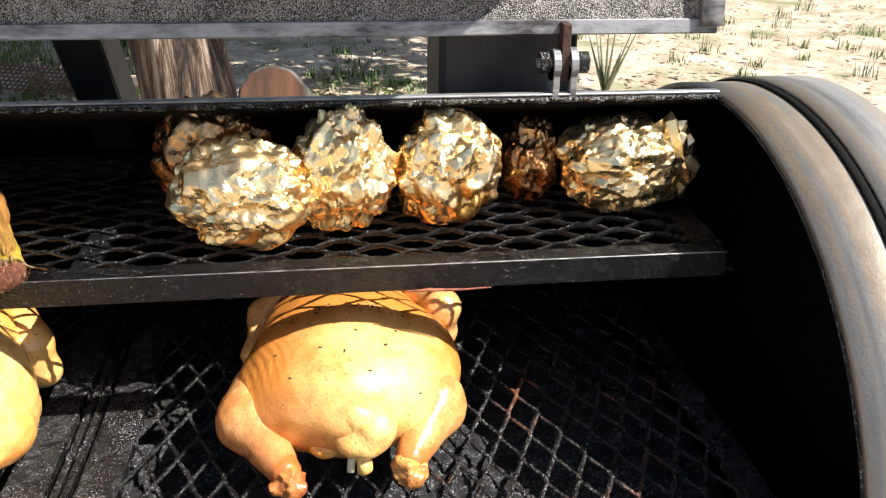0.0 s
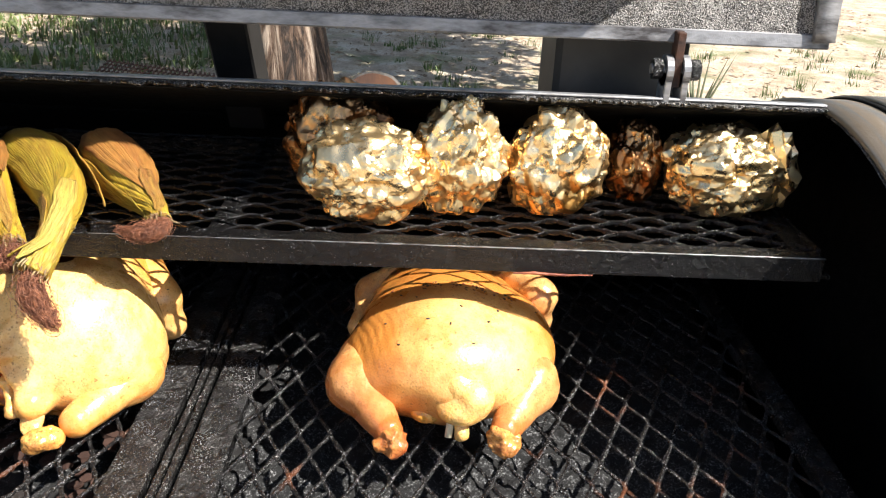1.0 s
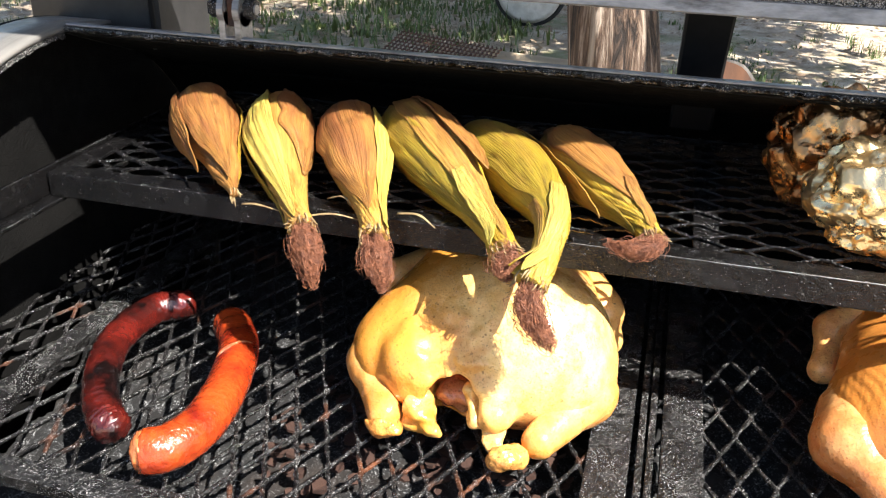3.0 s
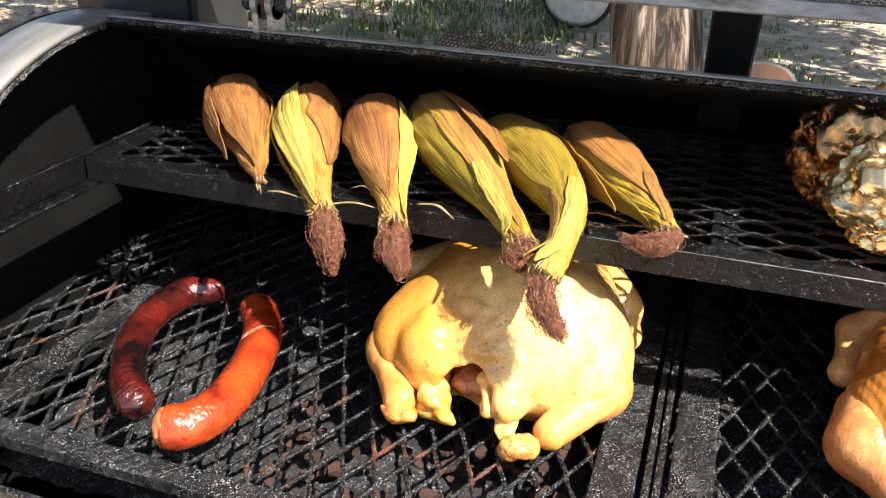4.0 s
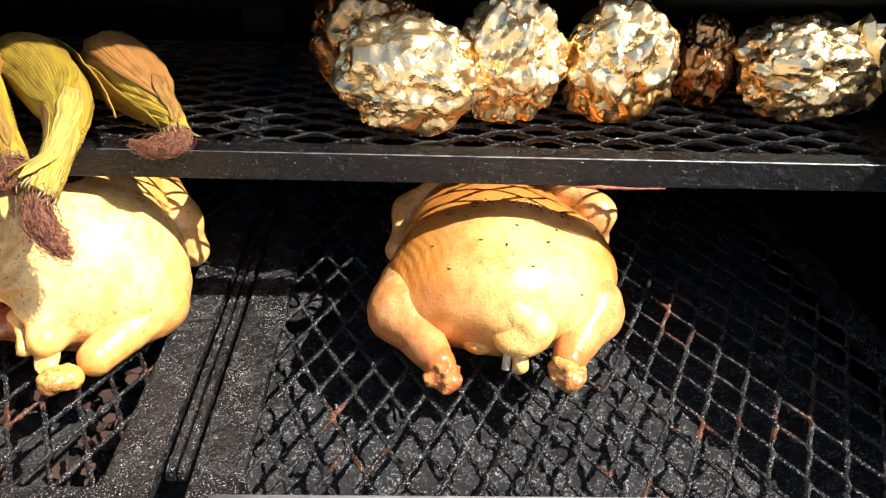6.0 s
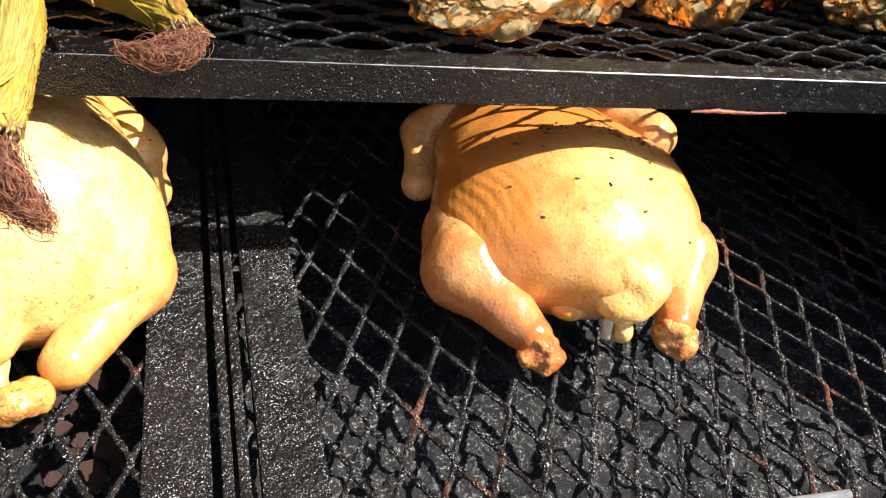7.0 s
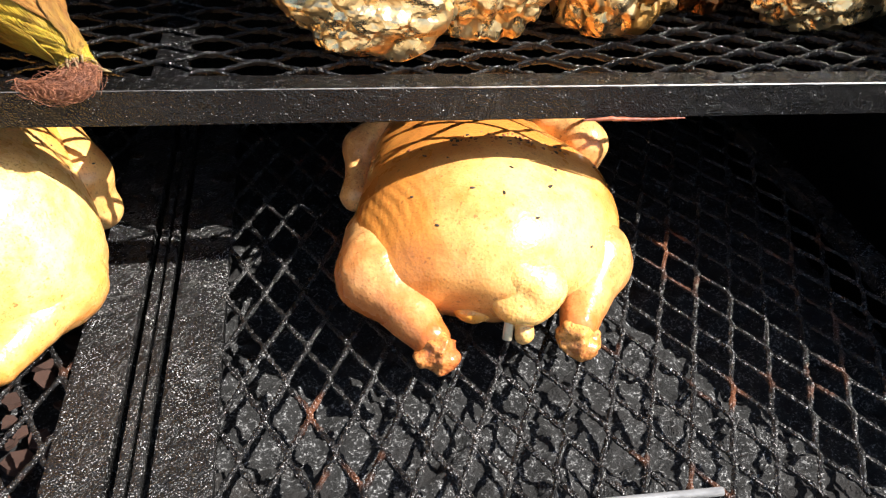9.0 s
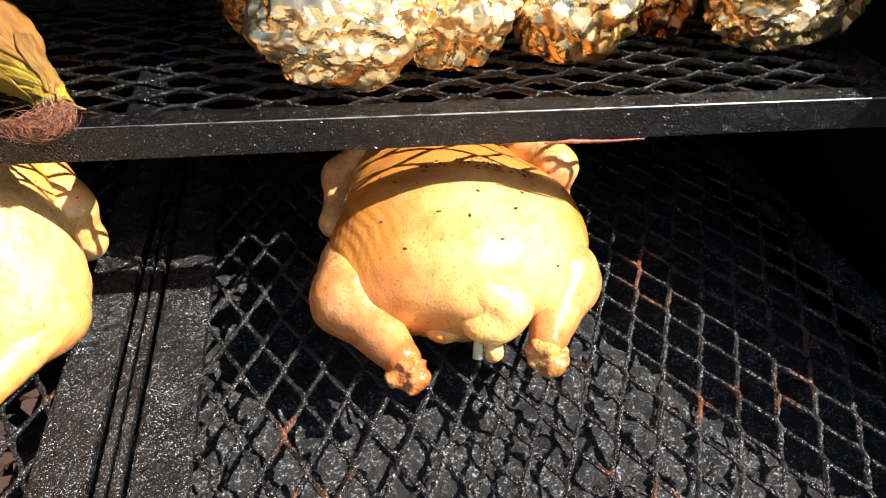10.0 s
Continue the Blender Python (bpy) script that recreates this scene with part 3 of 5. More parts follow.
def build_cooker():
    c = thing("barrel_smoker", "open black steel barrel smoker streaked with soot", "smoker", "", "", (-0.3, CY, 0))
    off = Vector((0.3, -CY, 0))

    def add(name, vf, mat, parent=c, label="", smooth=True):
        V, F = vf
        base = Vector((0, 0, 0)) if parent is not c else off
        return part(name, mesh_from(name, [Vector(v) + base for v in V], F, smooth), mat, parent, label)
    body = add("barrel_body", arc_sheet(CY, CZ, RI, RO, -185, 50, END0, END1, 120), M_BARREL)
    add("barrel_lining", arc_sheet(CY, CZ, RI - 0.003, RI - 0.0005, -184.5, 50, END0 + 0.005, END1 - 0.005, 120), M_INSIDE, c, "black sooty lining")
    # flat plate that falls away behind the opening's lip, with its sooty underside
    back = Vector((0, CY + RO * math.cos(radians(50)), CZ + RO * math.sin(radians(50))))
    for name, mat, up, lab in (("rear_plate", M_BARREL, 0.0, ""), ("rear_plate_lining", M_INSIDE, -0.009, "black sooty lining")):
        V = []
        for x in (X0 + 0.001, X1 - 0.001):
            for y, z in ((CY + 0.006, 1.2015), (back.y + 0.002, back.z)):
                V += [(x, y, z + up), (x, y, z + up - (0.006 if up == 0 else 0.002))]
        add(name, (V, [(0, 4, 6, 2), (1, 3, 7, 5), (0, 1, 5, 4), (2, 6, 7, 3), (0, 2, 3, 1), (4, 5, 7, 6)]), mat, c, lab, False)
    for x0, x1 in ((END0, X0), (X1, END1)):
        add("shoulder_plate", arc_sheet(CY, CZ, RI, RO, 50.2, 175, x0, x1, 90), M_BARREL)
        add("shoulder_lining", arc_sheet(CY, CZ, RI - 0.003, RI - 0.0005, 50.2, 175, x0 + 0.001, x1 - 0.001, 90), M_INSIDE, c, "black sooty lining")
    # rolled band round the end
    for x, w in ((X1 + 0.075, 0.075),):
        add("end_band", arc_sheet(CY, CZ, RO + 0.0005, RO + 0.006, -180, 180, x, x + w, 120), M_BARREL, c, "dusty steel band")
    add("band_groove", arc_sheet(CY, CZ, RO + 0.0004, RO + 0.003, -180, 180, X1 + 0.064, X1 + 0.0745, 120), M_INSIDE, c, "black tarry groove")
    for x in (END0 - 0.005, END1):
        V, F = tube([[(x - 0.003, CY, CZ), (x + 0.003, CY, CZ)]], [RO], 96)
        add("end_plate", (V, F), M_INSIDE, c, "black end plate", False)
    # soot-dripped lip along the back of the opening
    V, F = [], []
    n = 420
    for i in range(n + 1):
        x = X0 + (X1 - X0) * i / n
        d = 0.006 * max(0, noise.noise((x * 60, 0, 3))) + 0.004 * noise.noise((x * 190, 2, 1))
        zt, zb, yf = 1.2020, 1.1965 - d * 0.7, CY - 0.006
        V += [(x, yf + 0.012, zt), (x, yf + 0.001, zt - 0.001), (x, yf, zt - 0.004), (x, yf - 0.002 - d * 0.3, zb + 0.004), (x, yf + 0.001, zb), (x, yf + 0.012, zb + 0.002)]
    for i in range(n):
        for j in range(6):
            a, b = i * 6 + j, i * 6 + (j + 1) % 6
            F.append((a, a + 6, b + 6, b))
    add("rear_lip", (V, F), M_CRUST, c, "lip crusted with dripped soot")
    part("lip_edge", box(Vector((X0, CY - 0.001, 1.2022)) + off, Vector((X1, CY + 0.010, 1.2052)) + off, 0.001), M_STRIP, c, "scuffed bare edge strip")
    part("front_lip", box(Vector((X0, CY - RO - 0.006, 0.819)) + off, Vector((X1, CY - RO + 0.002, 0.841)) + off, 0.001), M_FRAME, c)
    # soot crust along the cut edges of the shoulders
    for x in (X0, X1):
        V, F = [], []
        n = 300
        for i in range(n + 1):
            a = radians(91 + 84 * i / n)
            k = 0.003 + 0.006 * max(0, noise.noise((i * 0.21, x, 3))) + 0.003 * noise.noise((i * 0.7, x, 1))
            k = k if x < 0 else k * 0.25
            for q, r in ((x - 0.003, RI - 0.001), (x - 0.001, RI - 0.002 - k), (x + 0.003, RI - 0.002 - k * 0.8), (x + 0.002, RI)):
                V.append((q, CY + r * math.cos(a), CZ + r * math.sin(a)))
        for i in range(n):
            for j in range(4):
                a, b = i * 4 + j, i * 4 + (j + 1) % 4
                F.append((a, a + 4, b + 4, b))
        add("edge_crust", (V, F), M_CRUST, c, "flaking soot crust", False)
    # rests for the shelf along the ends
    for x, y, y1 in ((-1.040, 0.560, 1.19), (X1 - 0.028, 0.83, 1.19)):
        part("shelf_rest", box(Vector((x, y, SHELF - 0.034)) + off, Vector((x + 0.024, y1, SHELF - 0.0285)) + off, 0.001), M_SHELF, c)
        part("rest_upright", box(Vector((x, y, SHELF - 0.028)) + off, Vector((x + 0.005, y1, SHELF + 0.005)) + off, 0.001), M_SHELF, c)
    # lid swung up behind
    lid = new("lid")
    lid.parent = c
    lid.location = off + Vector((0, 0.974, 1.268))
    lid.rotation_euler = (radians(-LID_LEAN), 0, 0)
    V, F = arc_sheet(-RO, 0, RI, RO, 0, 84, X0 - 0.012, X1 - 0.004, 60)
    add("lid_skin", (V, F), M_BARREL, lid)
    V, F = [], []
    na, nx = 60, 360
    for i in range(na + 1):
        a = radians(1.6 + 81 * i / na)
        for j in range(nx + 1):
            x = X0 + 0.01 + (X1 - X0 - 0.036) * j / nx
            r = RI - 0.003 - 0.0025 * noise.noise((x * 110, a * 45, 0.5)) - 0.002 * noise.noise((x * 240, a * 100, 3.5))
            V.append((x, -RO + r * math.cos(a), r * math.sin(a)))
    for i in range(na):
        for j in range(nx):
            k = i * (nx + 1) + j
            F.append((k, k + nx + 1, k + nx + 2, k + 1))
    add("lid_lining", (V, F), M_LIDIN, lid, "grainy grey soot lining")
    part("lid_rim", box((X0 - 0.012, -0.014, -0.004), (X1 - 0.004, 0.002, 0.013), 0.0015), M_STRIP, lid, "scuffed steel rim strip")
    for x in (X0 - 0.014, X1 - 0.026):
        add("lid_flange", arc_sheet(-RO, 0, RI - 0.016, RI + 0.002, 0.5, 84, x, x + 0.024, 50), M_STRIP, lid, "bare steel end flange")
    for x in (-0.85, 0.236):
        h = new("hinge")
        h.parent = c
        h.location = off + Vector((x, 0.951, 1.199))
        for dx in (-0.014, 0.006):
            V, F = tube([[(dx, 0.004, 0.036), (dx + 0.008, 0.004, 0.036)]], [0.019], 20)
            part("hinge_ear", mesh_from("hinge_ear", V, F, False), M_STRIP, h)
            part("hinge_leg", box((dx, -0.012, -0.003), (dx + 0.008, 0.02, 0.036), 0.001), M_STRIP, h)
        part("hinge_tongue", box((-0.005, -0.006, 0.018), (0.005, 0.014, 0.082), 0.001), M_RUST, h, "rusty hinge tongue")
        V, F = tube([[(-0.03, 0.002, 0.038), (0.03, 0.002, 0.038)]], [0.006], 10)
        part("bolt", mesh_from("bolt", V, F, False), M_STRIP, h)
        for dx in (-0.028, 0.017):
            V, F = tube([[(dx, 0.002, 0.038), (dx + 0.011, 0.002, 0.038)]], [0.0125], 6)
            part("bolt_head", mesh_from("bolt_head", V, F, False), M_FRAME, h)
    for x in (-1.0, 0.38):
        for y in (CY - 0.26, CY + 0.26):
            part("leg", box(Vector((x - 0.025, y - 0.025, -0.01)) + off, Vector((x + 0.025, y + 0.025, 0.52)) + off, 0.002), M_BLACKPOST, c)


LID_LEAN = 10.5
build_cooker()


def lattice(x0, x1, y0, y1, z, swd, lwd, node, along_y=True, w=0.0025, flat=0.85):
    """Strands of an expanded metal sheet as one mesh, grainy with soot; node: a place where two strands meet."""
    V, F = [], []
    rnd = random.Random(int(swd * 1e5))
    a = swd / 4
    u0, u1, v0, v1 = (x0, x1, y0, y1) if along_y else (y0, y1, x0, x1)
    ou, ov = node
    for i in range(math.floor((u0 - ou) / (2 * a)), math.ceil((u1 - ou) / (2 * a)) + 1):
        pts, rad = [], []
        c = ou - a + i * 2 * a
        if not u0 - a < c < u1 + a:
            continue
        for j in range(math.floor((v0 - ov) / (lwd / 2)) - 1, math.ceil((v1 - ov) / (lwd / 2)) + 2):
            s = 1 if (i + j) % 2 == 0 else -1
            v = ov + j * lwd / 2
            for f, k in ((-0.10, 0.93), (0.10, 0.93)):
                vv = v + f * lwd / 2
                if v0 <= vv <= v1:
                    u = min(max(c + s * a * k, u0), u1)
                    t = z + 0.0010 * s + 0.0012 * noise.noise((u * 9, vv * 9, 0)) - 0.0006
                    pts.append(Vector((u, vv, t) if along_y else (vv, u, t)))
        if len(pts) > 2:
            fine = []
            for p, q in zip(pts, pts[1:]):
                m = max(1, round((q - p).length / 0.0024))
                fine += [p.lerp(q, k / m) for k in range(m)]
            fine.append(pts[-1])
            rad = [w * (1.0 + 0.22 * noise.noise((p.x * 130, p.y * 130, i)) + rnd.uniform(-0.32, 0.32)) for p in fine]
            f_, g_ = tube([fine], [rad], 6, flat)
            F += [tuple(q + len(V) for q in g) for g in g_]
            V += f_
    return V, F


def crusted_bar(lo, hi, grain=0.0012, step=0.0026, seed=0):
    """A flat bar whose top and front are grainy with baked soot."""
    rnd = random.Random(seed)
    lo, hi = Vector(lo), Vector(hi)
    nx, ny = max(2, round((hi.x - lo.x) / step)), max(2, round((hi.y - lo.y) / step))
    V, F = [], []
    for j in range(ny + 1):
        for i in range(nx + 1):
            edge = i in (0, nx) or j in (0, ny)
            x, y = lo.x + (hi.x - lo.x) * i / nx, lo.y + (hi.y - lo.y) * j / ny
            if not edge:
                x, y = x + rnd.uniform(-0.3, 0.3) * step, y + rnd.uniform(-0.3, 0.3) * step
            V.append((x, y, hi.z - (grain * 0.6 if edge else 0) + grain * (rnd.random() ** 2 + 0.5 * noise.noise((x * 60, y * 60, seed)))))
    w = nx + 1
    F += [(j * w + i, j * w + i + 1, (j + 1) * w + i + 1, (j + 1) * w + i) for j in range(ny) for i in range(nx)]
    rim = [i for i in range(nx)] + [j * w + nx for j in range(ny)] + [ny * w + i for i in range(nx, 0, -1)] + [j * w for j in range(ny, 0, -1)]
    mid, low, m = len(V), len(V) + len(rim), len(rim)
    for k in rim:
        x, y, z = V[k]
        V.append((x + rnd.uniform(-1, 1) * grain * 0.4, y + rnd.uniform(-1, 1) * grain * 0.4, (z + lo.z) / 2))
    V += [(V[k][0], V[k][1], lo.z) for k in rim]
    for k in range(m):
        n = (k + 1) % m
        F += [(rim[n], rim[k], mid + k, mid + n), (mid + n, mid + k, low + k, low + n)]
    F.append(tuple(low + k for k in reversed(range(m))))
    return mesh_from("bar", V, F, False)


def build_grate(label, x0, x1, y0, y1, bar_left, bar_right, front, swd, node):
    g = thing("cooking_grate", label, "grate", "cooking grates in the barrel", "", ((x0 + x1) / 2, (y0 + y1) / 2, GRATE - 0.012))
    o = -Vector(g.location)
    V, F = lattice(x0 + 0.004, x1 - 0.004, y0 + 0.01, y1 - 0.01, GRATE - 0.003, swd, 0.079, node)
    part("expanded_mesh", mesh_from("expanded_mesh", [v + o for v in V], F, False), M_GRATE, g)
    for lo, hi in (((x0, y0, GRATE - 0.014), (x0 + bar_left, y1, GRATE + 0.001)), ((x1 - bar_right, y0, GRATE - 0.014), (x1, y1, GRATE + 0.001)),
                   ((x0 + bar_left + 0.0006, y0, GRATE - 0.013), (x1 - bar_right - 0.0006, y0 + front, GRATE + 0.0005)), ((x0 + bar_left + 0.0006, y1 - 0.032, GRATE - 0.013), (x1 - bar_right - 0.0006, y1, GRATE + 0.0005))):
        part("frame_bar", crusted_bar(Vector(lo) + o, Vector(hi) + o, seed=round(lo[0] * 50)), M_FRAME, g)
    return g


build_grate("sooty expanded steel grate with a wide flat edge bar", -1.035, -0.333, 0.552, 1.27, 0.03, 0.043, 0.028, 0.0348, (0.0, 0.02765))
build_grate("greasy black expanded steel grate under a smoked chicken", -0.302, 0.415, 0.542, 1.27, 0.043, 0.03, 0.006, 0.0356, (0.0071, 0.00395))
for x in (-0.3265, -0.3160):
    b = part("spacer_bar", crusted_bar((x, 0.60, GRATE - 0.012), (x + 0.0072, 1.25, GRATE - 0.001), seed=3), M_FRAME)
    tagged(b, "thin square steel bar in the gap between grates", "steel bar", "bars between the grates")
side = thing("cooking_grate", "narrow sooty expanded steel grate filling the barrel end", "grate", "cooking grates in the barrel", "", (-1.09, 0.9, GRATE - 0.02))
V, F = lattice(-1.140, -1.040, 0.56, 1.2, GRATE - 0.008, 0.0348, 0.079, (0.004, 0.0))
part("expanded_mesh", mesh_from("expanded_mesh", [v - side.location for v in V], F, False), M_GRATE, side)
for y in (0.545, 1.2):
    part("frame_bar", crusted_bar(Vector((-1.145, y, GRATE - 0.018)) - side.location, Vector((-1.038, y + 0.02, GRATE - 0.007)) - side.location, seed=8), M_FRAME, side)
V, F = tube([[(-0.28, 0.562, GRATE + 0.006), (-0.1, 0.562, GRATE + 0.0062), (0.104, 0.562, GRATE + 0.006)]], [0.0035], 8)
tagged(part("lifting_rod", mesh_from("lifting_rod", V, F), M_STRIP), "bare steel rod along the front of the grate", "rod")


def build_shelf():
    x0, x1, y0, y1 = -1.031, 0.395, 0.810, 1.2
    g = thing("shelf_rack", "tar-black upper rack of expanded steel in angle iron", "rack", "", "", (-0.3, 0.99, SHELF - 0.028))
    o = -Vector(g.location)
    V, F = lattice(x0 + 0.01, x1 - 0.01, y0 + 0.012, y1 - 0.01, SHELF - 0.002, 0.035, 0.079, (0.8, 0.02), False, 0.0036, 0.6)
    part("expanded_mesh", mesh_from("expanded_mesh", [v + o for v in V], F, False), M_SHELF, g)
    for lo, hi in (((x0, y0, SHELF - 0.028), (x1, y0 + 0.0035, SHELF + 0.001)), ((x0, y0 + 0.0036, SHELF - 0.003), (x1, y0 + 0.028, SHELF + 0.0005)),
                   ((x0, y1 - 0.004, SHELF - 0.028), (x1, y1, SHELF + 0.001)), ((x0, y0 + 0.0285, SHELF - 0.002), (x0 + 0.028, y1 - 0.005, SHELF + 0.0012)),
                   ((x1 - 0.028, y0 + 0.0285, SHELF - 0.002), (x1, y1 - 0.005, SHELF + 0.0012)), ((-0.30, y0 + 0.0285, SHELF - 0.012), (-0.274, y1 - 0.005, SHELF - 0.004))):
        part("angle_iron", crusted_bar(Vector(lo) + o, Vector(hi) + o, 0.0006, 0.0026, 5) if hi[2] - lo[2] < 0.02 else box(Vector(lo) + o, Vector(hi) + o, 0.0008), M_SHELF, g)

    # Pale strip added along the crease to stand in for its sun glint.
    V, F = tube([[Vector((-0.42 + (x1 + 0.42) * k / 90, y0 + 0.0004, SHELF + 0.0010 + 0.0003 * noise.noise((k * 0.6, 0, 2)))) + o for k in range(91)]], [[0.0003 + 0.0006 * min(1, k / 50) + 0.0004 * noise.noise((k * 0.9, 1, 0)) for k in range(91)]], 6)
    part("worn_edge", mesh_from("worn_edge", V, F), M_EDGE_GLINT, g, "thin pale strip standing in for the edge's sun glint")


build_shelf()


def build_drip_plate():
    V, F = [], []
    x0, x1, y0, y1 = -1.03, 0.41, 0.58, 1.29
    nx, ny = 300, 150
    for j in range(ny + 1):
        for i in range(nx + 1):
            x, y = x0 + (x1 - x0) * i / nx, y0 + (y1 - y0) * j / ny
            k = 0.012 * noise.noise((x * 28, y * 28, 0)) + 0.007 * noise.noise((x * 75, y * 75, 2)) + 0.003 * noise.noise((x * 160, y * 160, 5))
            V.append((x, y, 0.775 + k))
    for j in range(ny):
        for i in range(nx):
            k = j * (nx + 1) + i
            F.append((k, k + 1, k + nx + 2, k + nx + 1))
    tagged(part("drip_plate", mesh_from("drip_plate", V, F), M_ASH), "drip plate heaped with crumbly grey ash under the grates", "ash plate")
    plate = bpy.data.objects["drip_plate"]
    rnd = random.Random(11)
    shapes = []
    for _ in range(9):
        m = rnd.randint(6, 8)
        rim = [(math.cos(q * 6.283 / m) * rnd.uniform(0.6, 1.1), math.sin(q * 6.283 / m) * rnd.uniform(0.6, 1.1)) for q in range(m)]
        V = [(x, y, rnd.uniform(0.05, 0.35)) for x, y in rim] + [(x * 0.9, y * 0.9, -0.2) for x, y in rim]
        F = [tuple(range(m)), tuple(reversed(range(m, 2 * m)))] + [(q, m + q, m + (q + 1) % m, (q + 1) % m) for q in range(m)]
        me = mesh_from("rust_flake", V, F, False)
        me.materials.append(M_RUST)
        shapes.append(me)
    for _ in range(130):
        k = rnd.uniform(0.005, 0.015)
        fl = new("rust_flake", rnd.choice(shapes))
        fl.parent = plate
        fl.matrix_local = pose(rnd.uniform(-0.74, -0.36), rnd.uniform(0.6, 0.9), 0.796 + rnd.uniform(-0.003, 0.005), rnd.uniform(-20, 20), rnd.uniform(-20, 20), rnd.uniform(0, 360)) @ Matrix.Diagonal((k, k, k, 1))


build_drip_plate()

# posts behind the barrel
c = bpy.data.objects["barrel_smoker"]
p = part("lid_prop", box((-0.027, -0.034, -0.08), (0.027, 0.034, 0.30), 0.003), M_BLACKPOST, c, "matt black square prop post")
p.matrix_local = pose(-0.311 + 0.3, 1.135 - CY, 1.170, 34.6)
for x0, x1 in ((0.105, 0.272), (-1.205, -1.005)):
    b = box((x0 + 0.3, 1.03 - CY, 1.16), (x1 + 0.3, 1.17 - CY, 2.05), 0.008)
    for v in b.verts:
        if v.co.z < 1.3:
            v.co.z = 1.2005 - 0.37 * (v.co.y - 0.006)
    p = part("smokestack", b, M_STACK, c, "sooty square sheet-metal stack")
    V, F = tube([[(x1 + 0.3 - 0.004, 1.026 - CY, 1.16), (x1 + 0.3 - 0.004, 1.026 - CY, 2.05)]], [0.004], 6)
    part("weld_seam", mesh_from("weld_seam", V, F), M_STACK, p)
V, F = tube([[(0.505, 2.5, -0.05), (0.508, 2.5, 1.2), (0.51, 2.5, 2.6)]], [[0.085, 0.08, 0.075]], 40, prof=lambda k, u, a: 1 + 0.12 * noise.noise((math.cos(a) * 4, math.sin(a) * 4, u * 6)))
tagged(part("wooden_post", mesh_from("wooden_post", V, F), M_POSTWOOD), "rough dark wooden post with split bark standing outdoors", "post")


# ---- food ----
def drop_on(parent, p):
    """The place on the skin straight under or over p (in the thing's own axes)."""
    best = None
    for ob in parent.children:
        if ob.name.split(".")[0] in ("body", "leg", "wing"):
            hit, q, nor, k = ob.ray_cast(Vector((p[0], p[1], 0.4)), Vector((0, 0, -1)))
            if hit and (best is None or q.z > best.z):
                best = q
    return best or Vector(p)


def crumb(p, size, rnd):
    bm = bmesh.new()
    bmesh.ops.create_icosphere(bm, subdivisions=1, radius=size)
    a, k = rnd.uniform(0, 3.1), rnd.uniform(0.4, 1.0)
    for v in bm.verts:
        q = v.co * rnd.uniform(0.55, 1.35)
        q = Vector((q.x, q.y * k, q.z * 0.35))
        v.co = Vector((q.x * math.cos(a) - q.y * math.sin(a), q.x * math.sin(a) + q.y * math.cos(a), q.z)) + p
    return bm


def specks(name, parent, pts, seed, size=0.0022):
    rnd = random.Random(seed)
    for p in pts:
        part(name, crumb(drop_on(parent, p), size * rnd.uniform(0.6, 1.1), rnd), M_HERB, parent)


